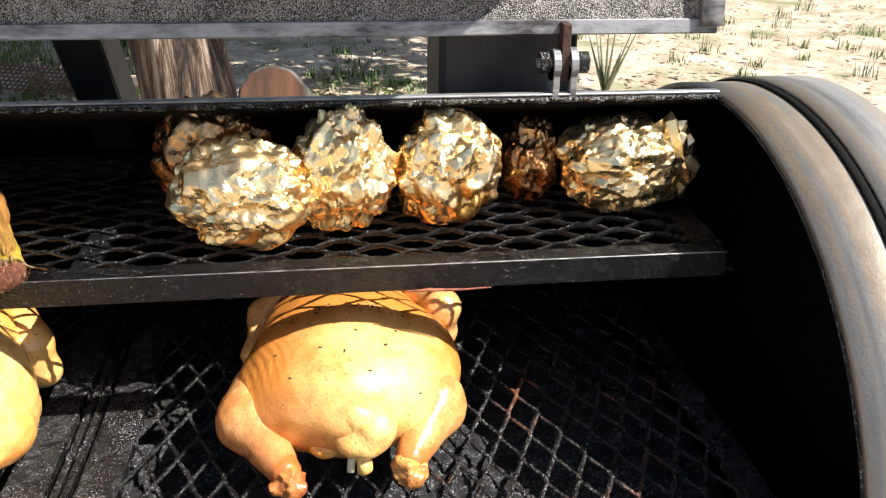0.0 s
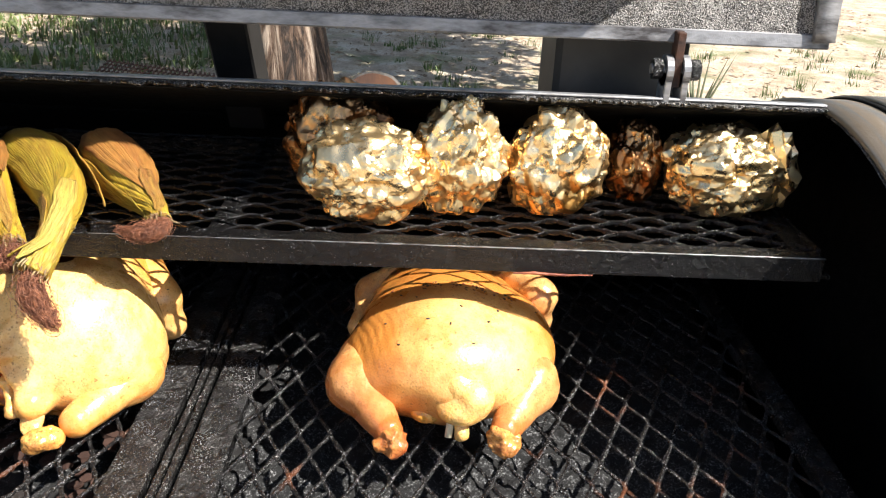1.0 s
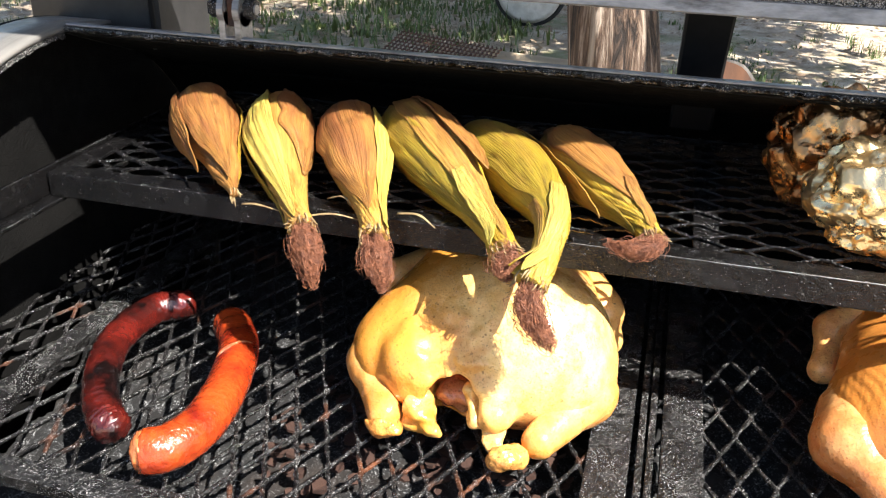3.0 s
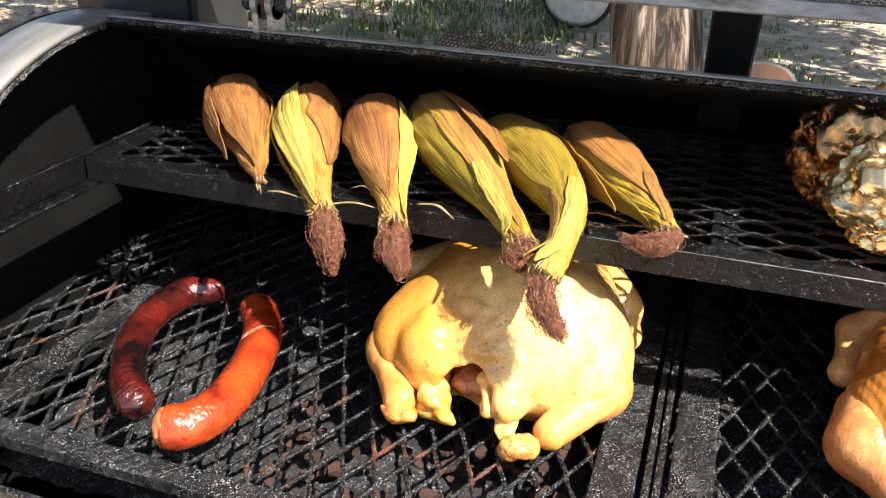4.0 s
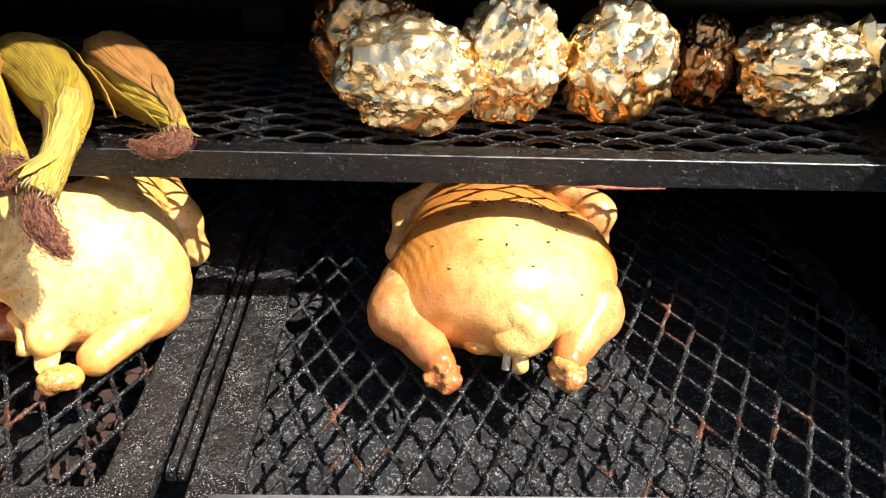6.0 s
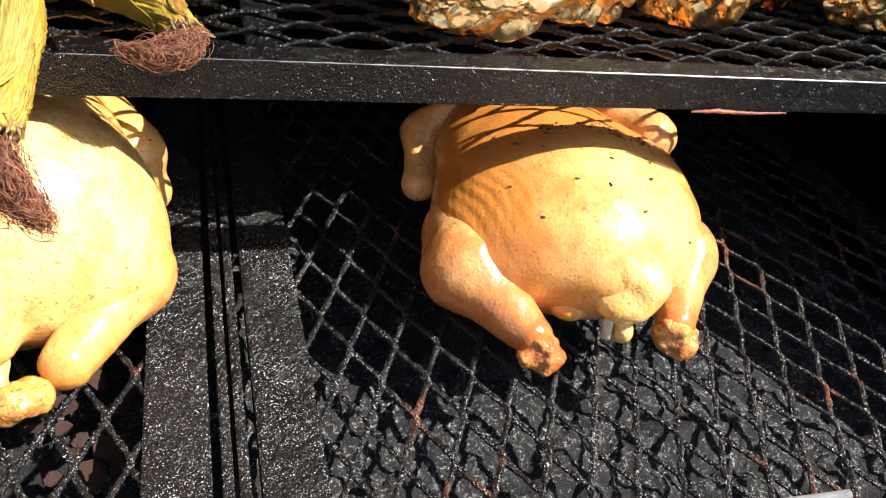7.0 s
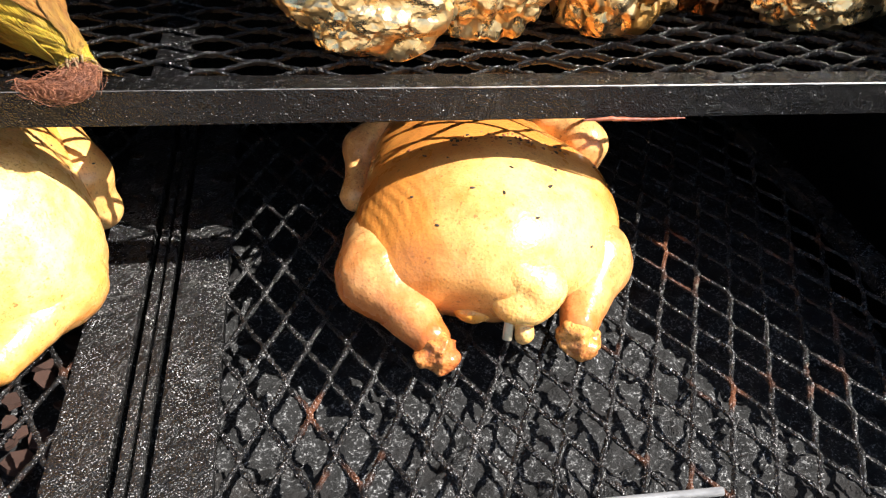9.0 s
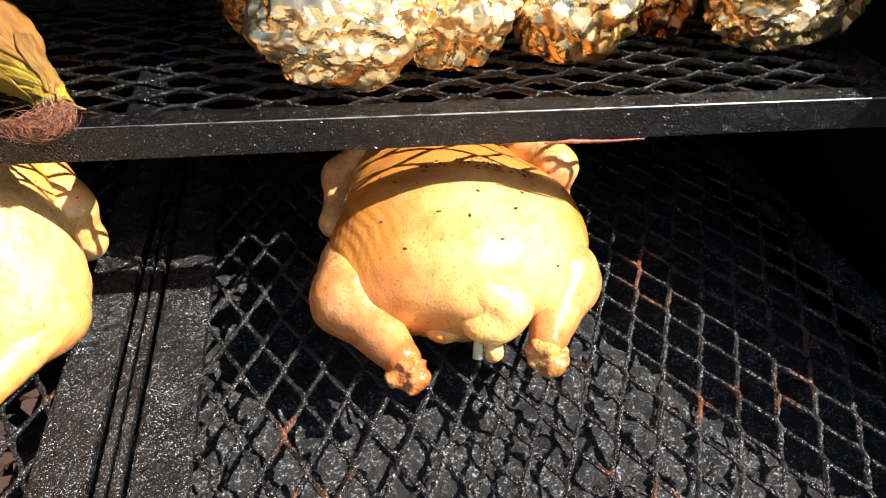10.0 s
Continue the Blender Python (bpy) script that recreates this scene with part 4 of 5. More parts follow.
def build_chicken_a():
    base = Vector((-0.02, 0.85, GRATE))
    c = thing("chicken", "whole smoked chicken with golden skin lying breast up", "chicken", "chickens on the grate", "", base)

    def mk(name, fn, lo, hi, mat, label="", h=0.0034):
        me = nets(name, lambda P: fn(P), lo, hi, h)
        me.transform(Matrix.Translation(-base))
        part(name, me, mat, c, label)

    def body(P):
        d = ell(P, (-0.022, 0.893, 0.915), (0.102, 0.155, 0.066))
        d = smin(d, ell(P, (-0.022, 0.838, 0.922), (0.086, 0.105, 0.061)), 0.03)
        d = smin(d, ell(P, (-0.088, 0.828, 0.898), (0.058, 0.075, 0.044)), 0.035)
        d = smin(d, ell(P, (0.044, 0.828, 0.898), (0.050, 0.075, 0.044)), 0.035)
        d = smin(d, ell(P, (0.052, 0.872, 0.905), (0.060, 0.075, 0.052)), 0.03)
        d = smin(d, ell(P, (-0.020, 0.778, 0.884), (0.040, 0.030, 0.026)), 0.025)
        d = smin(d, cap(P, (-0.022, 1.013, 0.935), (-0.03, 1.073, 0.925), 0.04, 0.03), 0.03)
        edge = np.exp(-((P[:, 0] + 0.115) ** 2 + (P[:, 1] - 0.813) ** 2) / 0.0016)
        rid = 0.0007 * np.sin(P[:, 0] * 760 + P[:, 1] * 260 + 4 * lumps(P, 60, 3)) * edge
        return d + 0.0013 * lumps(P, 55, 1) + 0.0004 * lumps(P, 160, 2) + rid

    def leg(side):
        def fn(P):
            s = side
            if s < 0:
                d = cap(P, (-0.116, 0.838, 0.895), (-0.126, 0.798, 0.892), 0.036, 0.035)
                d = smin(d, cap(P, (-0.124, 0.788, 0.892), (-0.088, 0.725, 0.877), 0.031, 0.017), 0.02)
            else:
                d = cap(P, (0.068, 0.838, 0.895), (0.076, 0.803, 0.894), 0.034, 0.034)
                d = smin(d, cap(P, (0.070, 0.788, 0.892), (0.042, 0.729, 0.877), 0.030, 0.017), 0.02)
            return d + 0.0009 * lumps(P, 70, 3 + s) + 0.0006 * lumps(P, 260, 1)
        return fn
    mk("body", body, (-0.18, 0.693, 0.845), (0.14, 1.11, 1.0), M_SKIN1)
    mk("leg", leg(-1), (-0.19, 0.673, 0.845), (-0.06, 0.893, 0.95), M_LEG1)
    mk("leg", leg(1), (0.0, 0.673, 0.845), (0.14, 0.893, 0.95), M_LEG1)
    for q in ((-0.084, 0.714, 0.872), (0.039, 0.719, 0.872)):
        mk("leg_end", lambda P: smin(ell(P, q, (0.0175, 0.015, 0.0165)), ell(P, (q[0] + 0.007, q[1] - 0.007, q[2] - 0.005), (0.010, 0.009, 0.011)), 0.006) + 0.0042 * lumps(P, 170, 4) + 0.0016 * lumps(P, 420, 4), np.array(q) - 0.03, np.array(q) + 0.03, M_KNUCKLE, "browned wrinkled knuckle", 0.002)

    def tail(P):
        d = ell(P, (-0.014, 0.757, 0.923), (0.031, 0.030, 0.028))
        d = smin(d, ell(P, (0.005, 0.739, 0.911), (0.024, 0.023, 0.025)), 0.007)
        d = smin(d, ell(P, (-0.033, 0.746, 0.916), (0.017, 0.017, 0.020)), 0.005)
        d = smin(d, ell(P, (-0.008, 0.733, 0.899), (0.027, 0.019, 0.017)), 0.007)
        d = -smin(-d, cap(P, (-0.056, 0.728, 0.902), (-0.022, 0.720, 0.912), 0.0065, 0.0015), 0.003)
        d = -smin(-d, cap(P, (-0.016, 0.716, 0.930), (-0.010, 0.706, 0.906), 0.005, 0.003), 0.007)
        return d + 0.0014 * np.abs(lumps(P, 75, 6)) + 0.0009 * lumps(P, 130, 6)
    mk("tail", tail, (-0.08, 0.685, 0.86), (0.05, 0.803, 0.965), M_TAIL, "yellow fatty tail", 0.0020)
    V, F = tube([[(-0.018, 0.735, 0.890), (-0.021, 0.726, 0.868)], ], [[0.0045, 0.0042]], 8)
    part("bone", mesh_from("bone", [Vector(v) - base for v in V], F), M_BONE, c)
    mk("neck_flap", lambda P: smin(cap(P, (-0.007, 0.735, 0.888), (-0.006, 0.725, 0.872), 0.010, 0.008), ell(P, (-0.046, 0.752, 0.882), (0.018, 0.013, 0.012)), 0.008) + 0.0015 * lumps(P, 200, 1), (-0.08, 0.703, 0.85), (0.02, 0.773, 0.91), M_TAIL, "", 0.0024)

    def wing(side):
        def fn(P):
            if side < 0:
                d = cap(P, (-0.085, 0.998, 0.935), (-0.122, 0.985, 0.915), 0.019, 0.018)
                d = smin(d, cap(P, (-0.122, 0.985, 0.915), (-0.132, 0.935, 0.886), 0.017, 0.014), 0.014)
                d = smin(d, cap(P, (-0.132, 0.935, 0.886), (-0.10, 1.02, 0.88), 0.014, 0.013), 0.012)
            else:
                d = cap(P, (0.065, 0.998, 0.945), (0.098, 0.933, 0.943), 0.025, 0.022)
                d = smin(d, cap(P, (0.098, 0.931, 0.94), (0.100, 0.938, 0.905), 0.021, 0.018), 0.015)
                d = smin(d, cap(P, (0.100, 0.943, 0.9), (0.08, 1.033, 0.88), 0.018, 0.013), 0.012)
            return d + 0.0010 * lumps(P, 90, 5) + 0.0006 * lumps(P, 260, 1)
        return fn
    mk("wing", wing(-1), (-0.19, 0.873, 0.845), (-0.06, 1.073, 0.97), M_LEG1)
    mk("wing", wing(1), (0.02, 0.883, 0.845), (0.16, 1.073, 0.99), M_LEG1)
    rnd = random.Random(9)
    bpy.context.view_layer.update()
    for _ in range(70):
        x, y = rnd.gauss(0.0, 0.034), rnd.gauss(0.864, 0.006)
        part("char_fleck", crumb(drop_on(c, (x - base.x, y - base.y, 0)), rnd.uniform(0.0008, 0.0030), rnd), rnd.choice((M_CHAR, M_CHAR, M_HERB)), c)
    # scorched patch of loose skin on the breast and a few herb flecks
    specks("herb_fleck", c, [Vector(q) - base for q in ((-0.047, 0.793, 0.979), (0.021, 0.798, 0.981), (0.003, 0.764, 0.97), (-0.079, 0.773, 0.951), (-0.022, 0.785, 0.98), (0.055, 0.765, 0.945), (-0.06, 0.84, 0.97), (0.034, 0.826, 0.97), (-0.01, 0.815, 0.98), (-0.095, 0.81, 0.94))], 2, 0.0030)


build_chicken_a()


def build_chicken_b():
    base = Vector((-0.51, 0.83, GRATE))
    c = thing("chicken", "whole smoked chicken with pale torn cavity lying on its back", "chicken", "chickens on the grate", "", base)

    def mk(name, fn, lo, hi, mat, label="", h=0.0034):
        me = nets(name, fn, lo, hi, h)
        me.transform(Matrix.Translation(-base))
        part(name, me, mat, c, label)

    def body(P):
        d = ell(P, (-0.505, 0.898, 0.918), (0.116, 0.155, 0.093), -6)
        d = smin(d, ell(P, (-0.455, 0.830, 0.920), (0.090, 0.088, 0.089), 20), 0.04)
        d = smin(d, ell(P, (-0.592, 0.824, 0.903), (0.062, 0.078, 0.050)), 0.04)
        d = smin(d, ell(P, (-0.425, 0.828, 0.9), (0.064, 0.072, 0.047)), 0.03)
        d = smin(d, ell(P, (-0.558, 0.761, 0.902), (0.036, 0.034, 0.034)), 0.016)
        d = smin(d, ell(P, (-0.570, 0.768, 0.922), (0.036, 0.036, 0.034)), 0.010)
        d = smin(d, cap(P, (-0.492, 0.790, 0.935), (-0.474, 0.735, 0.890), 0.027, 0.019), 0.016)
        d = smin(d, cap(P, (-0.585, 0.788, 0.935), (-0.578, 0.778, 0.95), 0.012, 0.006), 0.012)
        cav = ell(P, (-0.518, 0.741, 0.89), (0.028, 0.075, 0.034), 10)
        d = -smin(-d, cav, 0.008)
        torn = np.exp(-((P[:, 0] + 0.52) ** 2 + (P[:, 1] - 0.745) ** 2) / 0.0022)
        return d + 0.0013 * lumps(P, 55, 4) + (0.0004 + 0.0030 * torn) * lumps(P, 160, 1) + 0.0028 * torn * np.abs(lumps(P, 95, 2))

    def leg(side):
        def fn(P):
            if side < 0:
                d = cap(P, (-0.620, 0.848, 0.895), (-0.622, 0.798, 0.892), 0.035, 0.031)
                d = smin(d, cap(P, (-0.620, 0.788, 0.89), (-0.588, 0.725, 0.874), 0.027, 0.018), 0.02)
            else:
                d = cap(P, (-0.392, 0.848, 0.89), (-0.388, 0.813, 0.888), 0.034, 0.034)
                d = smin(d, cap(P, (-0.390, 0.798, 0.886), (-0.424, 0.728, 0.874), 0.028, 0.018), 0.02)
            return d + 0.0009 * lumps(P, 70, 5 + side) + 0.0006 * lumps(P, 260, 1)
        return fn
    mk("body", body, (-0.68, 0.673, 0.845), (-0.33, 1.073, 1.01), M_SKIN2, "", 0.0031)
    mk("leg", leg(-1), (-0.69, 0.683, 0.845), (-0.55, 0.903, 0.95), M_LEG2)
    mk("leg", leg(1), (-0.49, 0.683, 0.845), (-0.33, 0.903, 0.95), M_LEG2)
    mk("leg_end", lambda P: smin(ell(P, (-0.450, 0.703, 0.869), (0.022, 0.014, 0.014), 12), ell(P, (-0.462, 0.698, 0.865), (0.012, 0.012, 0.011)), 0.006) + 0.0034 * lumps(P, 150, 4) + 0.0012 * lumps(P, 400, 4), (-0.50, 0.663, 0.845), (-0.41, 0.733, 0.9), M_KNUCKLE2, "charred golden knuckle", 0.0021)
    mk("leg_end", lambda P: ell(P, (-0.584, 0.713, 0.868), (0.021, 0.013, 0.013)) + 0.0034 * lumps(P, 170, 2) + 0.001 * lumps(P, 400, 2), (-0.63, 0.683, 0.845), (-0.55, 0.743, 0.9), M_KNUCKLE2, "charred golden knuckle", 0.0021)

    def flaps(P):
        d = cap(P, (-0.556, 0.738, 0.885), (-0.540, 0.725, 0.866), 0.018, 0.010)
        d = smin(d, cap(P, (-0.57, 0.735, 0.87), (-0.535, 0.728, 0.862), 0.010, 0.008), 0.010)
        return d + 0.0045 * lumps(P, 120, 3) + 0.0014 * lumps(P, 330, 3)

    def flap2(P):
        d = cap(P, (-0.486, 0.758, 0.895), (-0.474, 0.725, 0.872), 0.017, 0.010)
        d = smin(d, cap(P, (-0.470, 0.728, 0.875), (-0.462, 0.713, 0.862), 0.010, 0.007), 0.009)
        d = smin(d, cap(P, (-0.500, 0.748, 0.905), (-0.492, 0.728, 0.885), 0.009, 0.006), 0.008)
        return d + 0.0045 * lumps(P, 120, 7) + 0.0014 * lumps(P, 330, 3)
    mk("cavity_flap", flaps, (-0.62, 0.693, 0.845), (-0.51, 0.773, 0.92), M_TAIL, "torn fatty skin flap", 0.0022)
    mk("cavity_flap", flap2, (-0.53, 0.683, 0.845), (-0.44, 0.793, 0.93), M_TAIL, "torn fatty skin flap", 0.0022)
    mk("cavity_flesh", lambda P: ell(P, (-0.520, 0.785, 0.882), (0.026, 0.03, 0.016)) + 0.007 * lumps(P, 170, 3), (-0.57, 0.713, 0.85), (-0.48, 0.813, 0.92), M_FLESH, "torn reddish flesh", 0.0026)

    def wing(side):
        def fn(P):
            if side < 0:
                d = cap(P, (-0.585, 0.998, 0.93), (-0.645, 0.948, 0.92), 0.025, 0.021)
                d = smin(d, cap(P, (-0.645, 0.948, 0.915), (-0.61, 1.033, 0.885), 0.02, 0.015), 0.014)
            else:
                d = cap(P, (-0.440, 0.998, 0.945), (-0.392, 0.928, 0.925), 0.031, 0.029)
                d = smin(d, cap(P, (-0.388, 0.925, 0.918), (-0.380, 0.928, 0.889), 0.026, 0.021), 0.014)
                d = smin(d, cap(P, (-0.378, 0.928, 0.885), (-0.42, 1.033, 0.88), 0.018, 0.013), 0.012)
            return d + 0.0010 * lumps(P, 90, 8)
        return fn
    mk("wing", wing(-1), (-0.69, 0.903, 0.845), (-0.54, 1.073, 0.98), M_LEG2)
    mk("wing", wing(1), (-0.48, 0.873, 0.845), (-0.33, 1.073, 0.99), M_LEG2)
    specks("herb_fleck", c, [Vector(q) - base for q in ((-0.372, 0.913, 0.938), (-0.40, 0.898, 0.945))], 5, 0.002)


build_chicken_b()


def build_sausage(label, pts, r, mat, mat_end, seed, splits=()):
    p0 = Vector(pts[0])
    s = thing("sausage", label, "sausage", "sausages on the grate", "", (p0.x, p0.y, GRATE))
    n = 150
    P = [Vector(p) - Vector((p0.x, p0.y, GRATE)) for p in spline(pts, n)]
    rad = [r * min(1, 0.45 + 0.55 * math.sqrt(max(0, 1 - (1 - min(1, i / 10)) ** 2))) * min(1, 0.4 + 0.6 * math.sqrt(max(0, 1 - (1 - min(1, (n - 1 - i) / 10)) ** 2))) for i in range(n)]
    V, F = tube([P], [rad], 28, prof=lambda k, u, a: 1 + 0.035 * noise.noise((math.cos(a) * 2, math.sin(a) * 2, u * 22 + seed)) + (0.09 if mat is M_SAUS_DARK else 0.02) * noise.noise((math.cos(a) * 4, math.sin(a) * 4, u * 60 + seed)))
    part("casing", mesh_from("casing", V, F), mat, s)
    e = P[-1]
    d = (P[-1] - P[-3]).normalized()
    V, F = tube([[e + d * (0.0016 * q - 0.006) for q in range(10)]], [[r * q for q in (0.90, 0.92, 0.90, 0.86, 0.82, 0.76, 0.68, 0.56, 0.40, 0.15)]], 30, prof=lambda k, u, a: 1 + 0.22 * noise.noise((math.cos(a) * 3, math.sin(a) * 3, u * 4 + seed)) + 0.14 * noise.noise((math.cos(a) * 8, math.sin(a) * 8, u * 9 + seed)))
    part("cut_end", mesh_from("cut_end", V, F), mat_end, s, "burst browned meat end")
    for (i, a0, a1, w) in splits:
        pts = []
        for j in range(9):
            k = i + int(w * j / 8)
            tan = (P[k + 1] - P[k]).normalized()
            side = Vector((0, 0, 1)).cross(tan).normalized()
            a = a0 + (a1 - a0) * j / 8
            pts.append(P[k] + (side * math.cos(a) + tan.cross(side) * math.sin(a)) * rad[k] * (1.0 + 0.02 * noise.noise((j, seed, 0))))
        V, F = tube([pts], [lerp_list([0.0006, 0.0018, 0.0016, 0.0005], 9)], 6)
        part("skin_split", mesh_from("skin_split", V, F), mat_end, s, "pale split in the skin")
    return s


build_sausage("curved charred dark red sausage with wrinkled skin", [(-0.900, 0.88, 0.871), (-0.940, 0.848, 0.871), (-0.945, 0.778, 0.871), (-0.915, 0.702, 0.871), (-0.873, 0.646, 0.871), (-0.845, 0.624, 0.871)], 0.0195, M_SAUS_DARK, M_SAUS_DARK, 1)
build_sausage("curved glossy orange-red sausage with a burst end", [(-0.838, 0.854, 0.874), (-0.795, 0.797, 0.874), (-0.770, 0.722, 0.874), (-0.762, 0.655, 0.874), (-0.775, 0.612, 0.874), (-0.80, 0.598, 0.874)], 0.0235, M_SAUS_RED, M_SAUS_END, 2, ((36, 0.6, 2.6, 10), (41, 1.4, 2.4, 6)))


def build_corn(label, pts, width, neck, silk, mat, seed, leaf_at=(), twist=4.0, tuft=0.0115):
    """An ear in its husk: pts from butt to neck tip; silk: points of the hanging tuft; leaf_at: angle, span, from, to, lift, free tip, sweep, material."""
    rnd = random.Random(seed)
    p0 = Vector(pts[0])
    c = thing("corn_ear", label, "corn", "corn ears on the rack", "", (p0.x, p0.y, SHELF))
    o = -Vector(c.location)
    n, sides = 130, 96
    P = [p + o for p in spline(pts, n)]
    end = max(neck, 0.36) if silk else neck
    prof_r = lerp_list([0.34, 0.80, 1.00, 1.06, 1.05, 0.97, 0.82, 0.63, 0.49, 0.40, 0.36 if silk else 0.27, end, end * 1.1 if silk else end * 0.7], n)
    rad = [width * v for v in prof_r]

    def ribs(j, u):
        return 0.005 * (1 if j % 2 else -1) * (0.6 + 0.4 * math.sin(j * 1.7 + seed))

    def husk(k, u, a):
        ca, sa = math.cos(a + twist * max(0, u - 0.45)), math.sin(a + twist * max(0, u - 0.45))
        t = (a / 6.283 * 4 + 0.4 * u + 0.25 * noise.noise((ca, sa, u * 2 + seed)) + seed * 0.37) % 1.0
        lap = 0.05 * t ** 8
        tip = min(1, max(0, (u - 0.52) / 0.2))
        rid = 1 - 2 * abs(noise.noise((ca * 5.5, sa * 5.5, u * 1.6 + seed)))
        fine = 1 - 2 * abs(noise.noise((ca * 12, sa * 12, u * 2.5 + seed * 1.7)))
        dent = 0.07 * noise.noise((ca * 1.5, sa * 1.5, u * 4 + seed * 2)) + 0.10 * tip * noise.noise((ca * 2.0, sa * 2.0, u * 14 + seed))
        return 1 + lap + (0.03 + 0.20 * tip) * (rid - 0.45) + (0.016 + 0.10 * tip) * (fine - 0.5) + dent + ribs(round(a / 6.2832 * sides - 0.5), u)

    def with_uv(name, V, F, ns, nn, mat, parent, lab=""):
        me = mesh_from(name, V, F)
        uv = me.uv_layers.new(name="UVMap")
        for pl in me.polygons:
            for li in pl.loop_indices:
                vi = me.loops[li].vertex_index
                uv.data[li].uv = ((vi % ns) / ns, (vi // ns) / nn)
        return part(name, me, mat, parent, lab)
    V, F = tube([P], [rad], sides, prof=husk)
    with_uv("husk", V, F, sides, n, mat, c)
    for q, (a0, span, u0, u1, lift, free, sweep, lmat) in enumerate(leaf_at):
        m, w = 60, 27
        V = []
        for i in range(m):
            h = i / (m - 1)
            f = (u0 + (u1 - u0) * h) * (n - 1)
            k = min(int(f), n - 2)
            p = P[k].lerp(P[k + 1], f - k)
            tan = (P[k + 1] - P[k]).normalized()
            side = Vector((0, 0, 1)).cross(tan).normalized()
            up = tan.cross(side)
            r0 = float(np.interp(f, range(n), rad))
            loose = max(0, (h - 0.55) / 0.45)
            taper = (1 - loose ** 1.6 * 0.93) * min(1, 0.55 + 2.5 * h)
            lifted = lift + free * loose ** 1.5
            for j in range(w):
                e = j / (w - 1) - 0.5
                a = a0 + sweep * h + 0.10 * noise.noise((h * 3, seed, q)) + span * e * taper * (1 + 0.16 * noise.noise((h * 7, seed + q, 0 if e < 0 else 5)))
                wave = 0.045 * noise.noise((e * 5, h * 5, seed + q * 3)) + 0.07 * abs(2 * e) ** 3 * (0.5 + noise.noise((h * 9, seed, 3 if e < 0 else 8)))
                pleat = 0.045 * (1 - 2 * abs(noise.noise((e * 9, h * 1.4, seed + q)))) + 0.035 * noise.noise((e * 8, h * 13, seed + q))
                r = r0 * (1.06 + 0.05 * q + wave + pleat + 0.006 * (1 if j % 2 else -1)) + width * lifted
                V.append(p + (side * math.cos(a) + up * math.sin(a)) * r)
        F = [(i * w + j, (i + 1) * w + j, (i + 1) * w + j + 1, i * w + j + 1) for i in range(m - 1) for j in range(w - 1)]
        lf = with_uv("husk_leaf", V, F, w, m, lmat, c)
        sol = lf.modifiers.new("thickness", 'SOLIDIFY')
        sol.thickness, sol.offset = 0.0010, 0
    # frayed fibres where the neck ends
    paths, rr = [], []
    tan = (P[-1] - P[-6]).normalized()
    for _ in range(26 if silk else 12):
        d = Vector((rnd.gauss(0, 1), rnd.gauss(0, 1), rnd.gauss(0, 1)))
        d = (d - tan * d.dot(tan)).normalized()
        a = P[-5] + d * rad[-5] * rnd.uniform(0.7, 1.1)
        L = rnd.uniform(0.006, 0.017)
        paths.append(spline([a, a + tan * L * 0.6 + d * 0.002, a + tan * L + d * rnd.uniform(-0.003, 0.008)], 5))
        rr.append(lerp_list([0.0013, 0.0010, 0.0003], 5))
    V, F = tube(paths, rr, 4)
    tagged(part("frayed_end", mesh_from("frayed_end", V, F), M_STRAW, c), "dry frayed husk end", kind="stuff")
    if silk:
        S = spline([Vector(p) + o for p in silk], 24)
        paths, rr = [], []
        for _ in range(1000):
            d = Vector((rnd.gauss(0, 1), rnd.gauss(0, 1), rnd.gauss(0, 1))).normalized()
            e = d.orthogonal().normalized()
            g = d.cross(e)
            first = rnd.randint(0, 10)
            L = rnd.randint(8, 14)
            spread = tuft * rnd.random() ** 0.7 * (1.7 if rnd.random() < 0.15 else 1)
            f1, ph, curl = rnd.uniform(0.7, 1.7) * rnd.choice((-1, 1)), rnd.uniform(0, 6.28), rnd.uniform(0.001, 0.0058)
            line = []
            for i in range(first, min(24, first + L)):
                full = 0.35 + 0.85 * math.sin(math.pi * min(1, (i + 3) / 26))
                line.append(S[i] + d * spread * full + (e * math.cos(i * f1 + ph) + g * math.sin(i * f1 + ph)) * curl + d * 0.0015 * math.sin(i * 0.9 + ph))
            paths.append(spline(line, len(line) * 2))
            rr.append(rnd.uniform(0.00016, 0.00032))
        V, F = tube(paths, rr, 3, close=False)
        tagged(part("silk", mesh_from("silk", V, F), M_SILK, c), "dry brown frizzy silk tuft", kind="stuff")
    return c


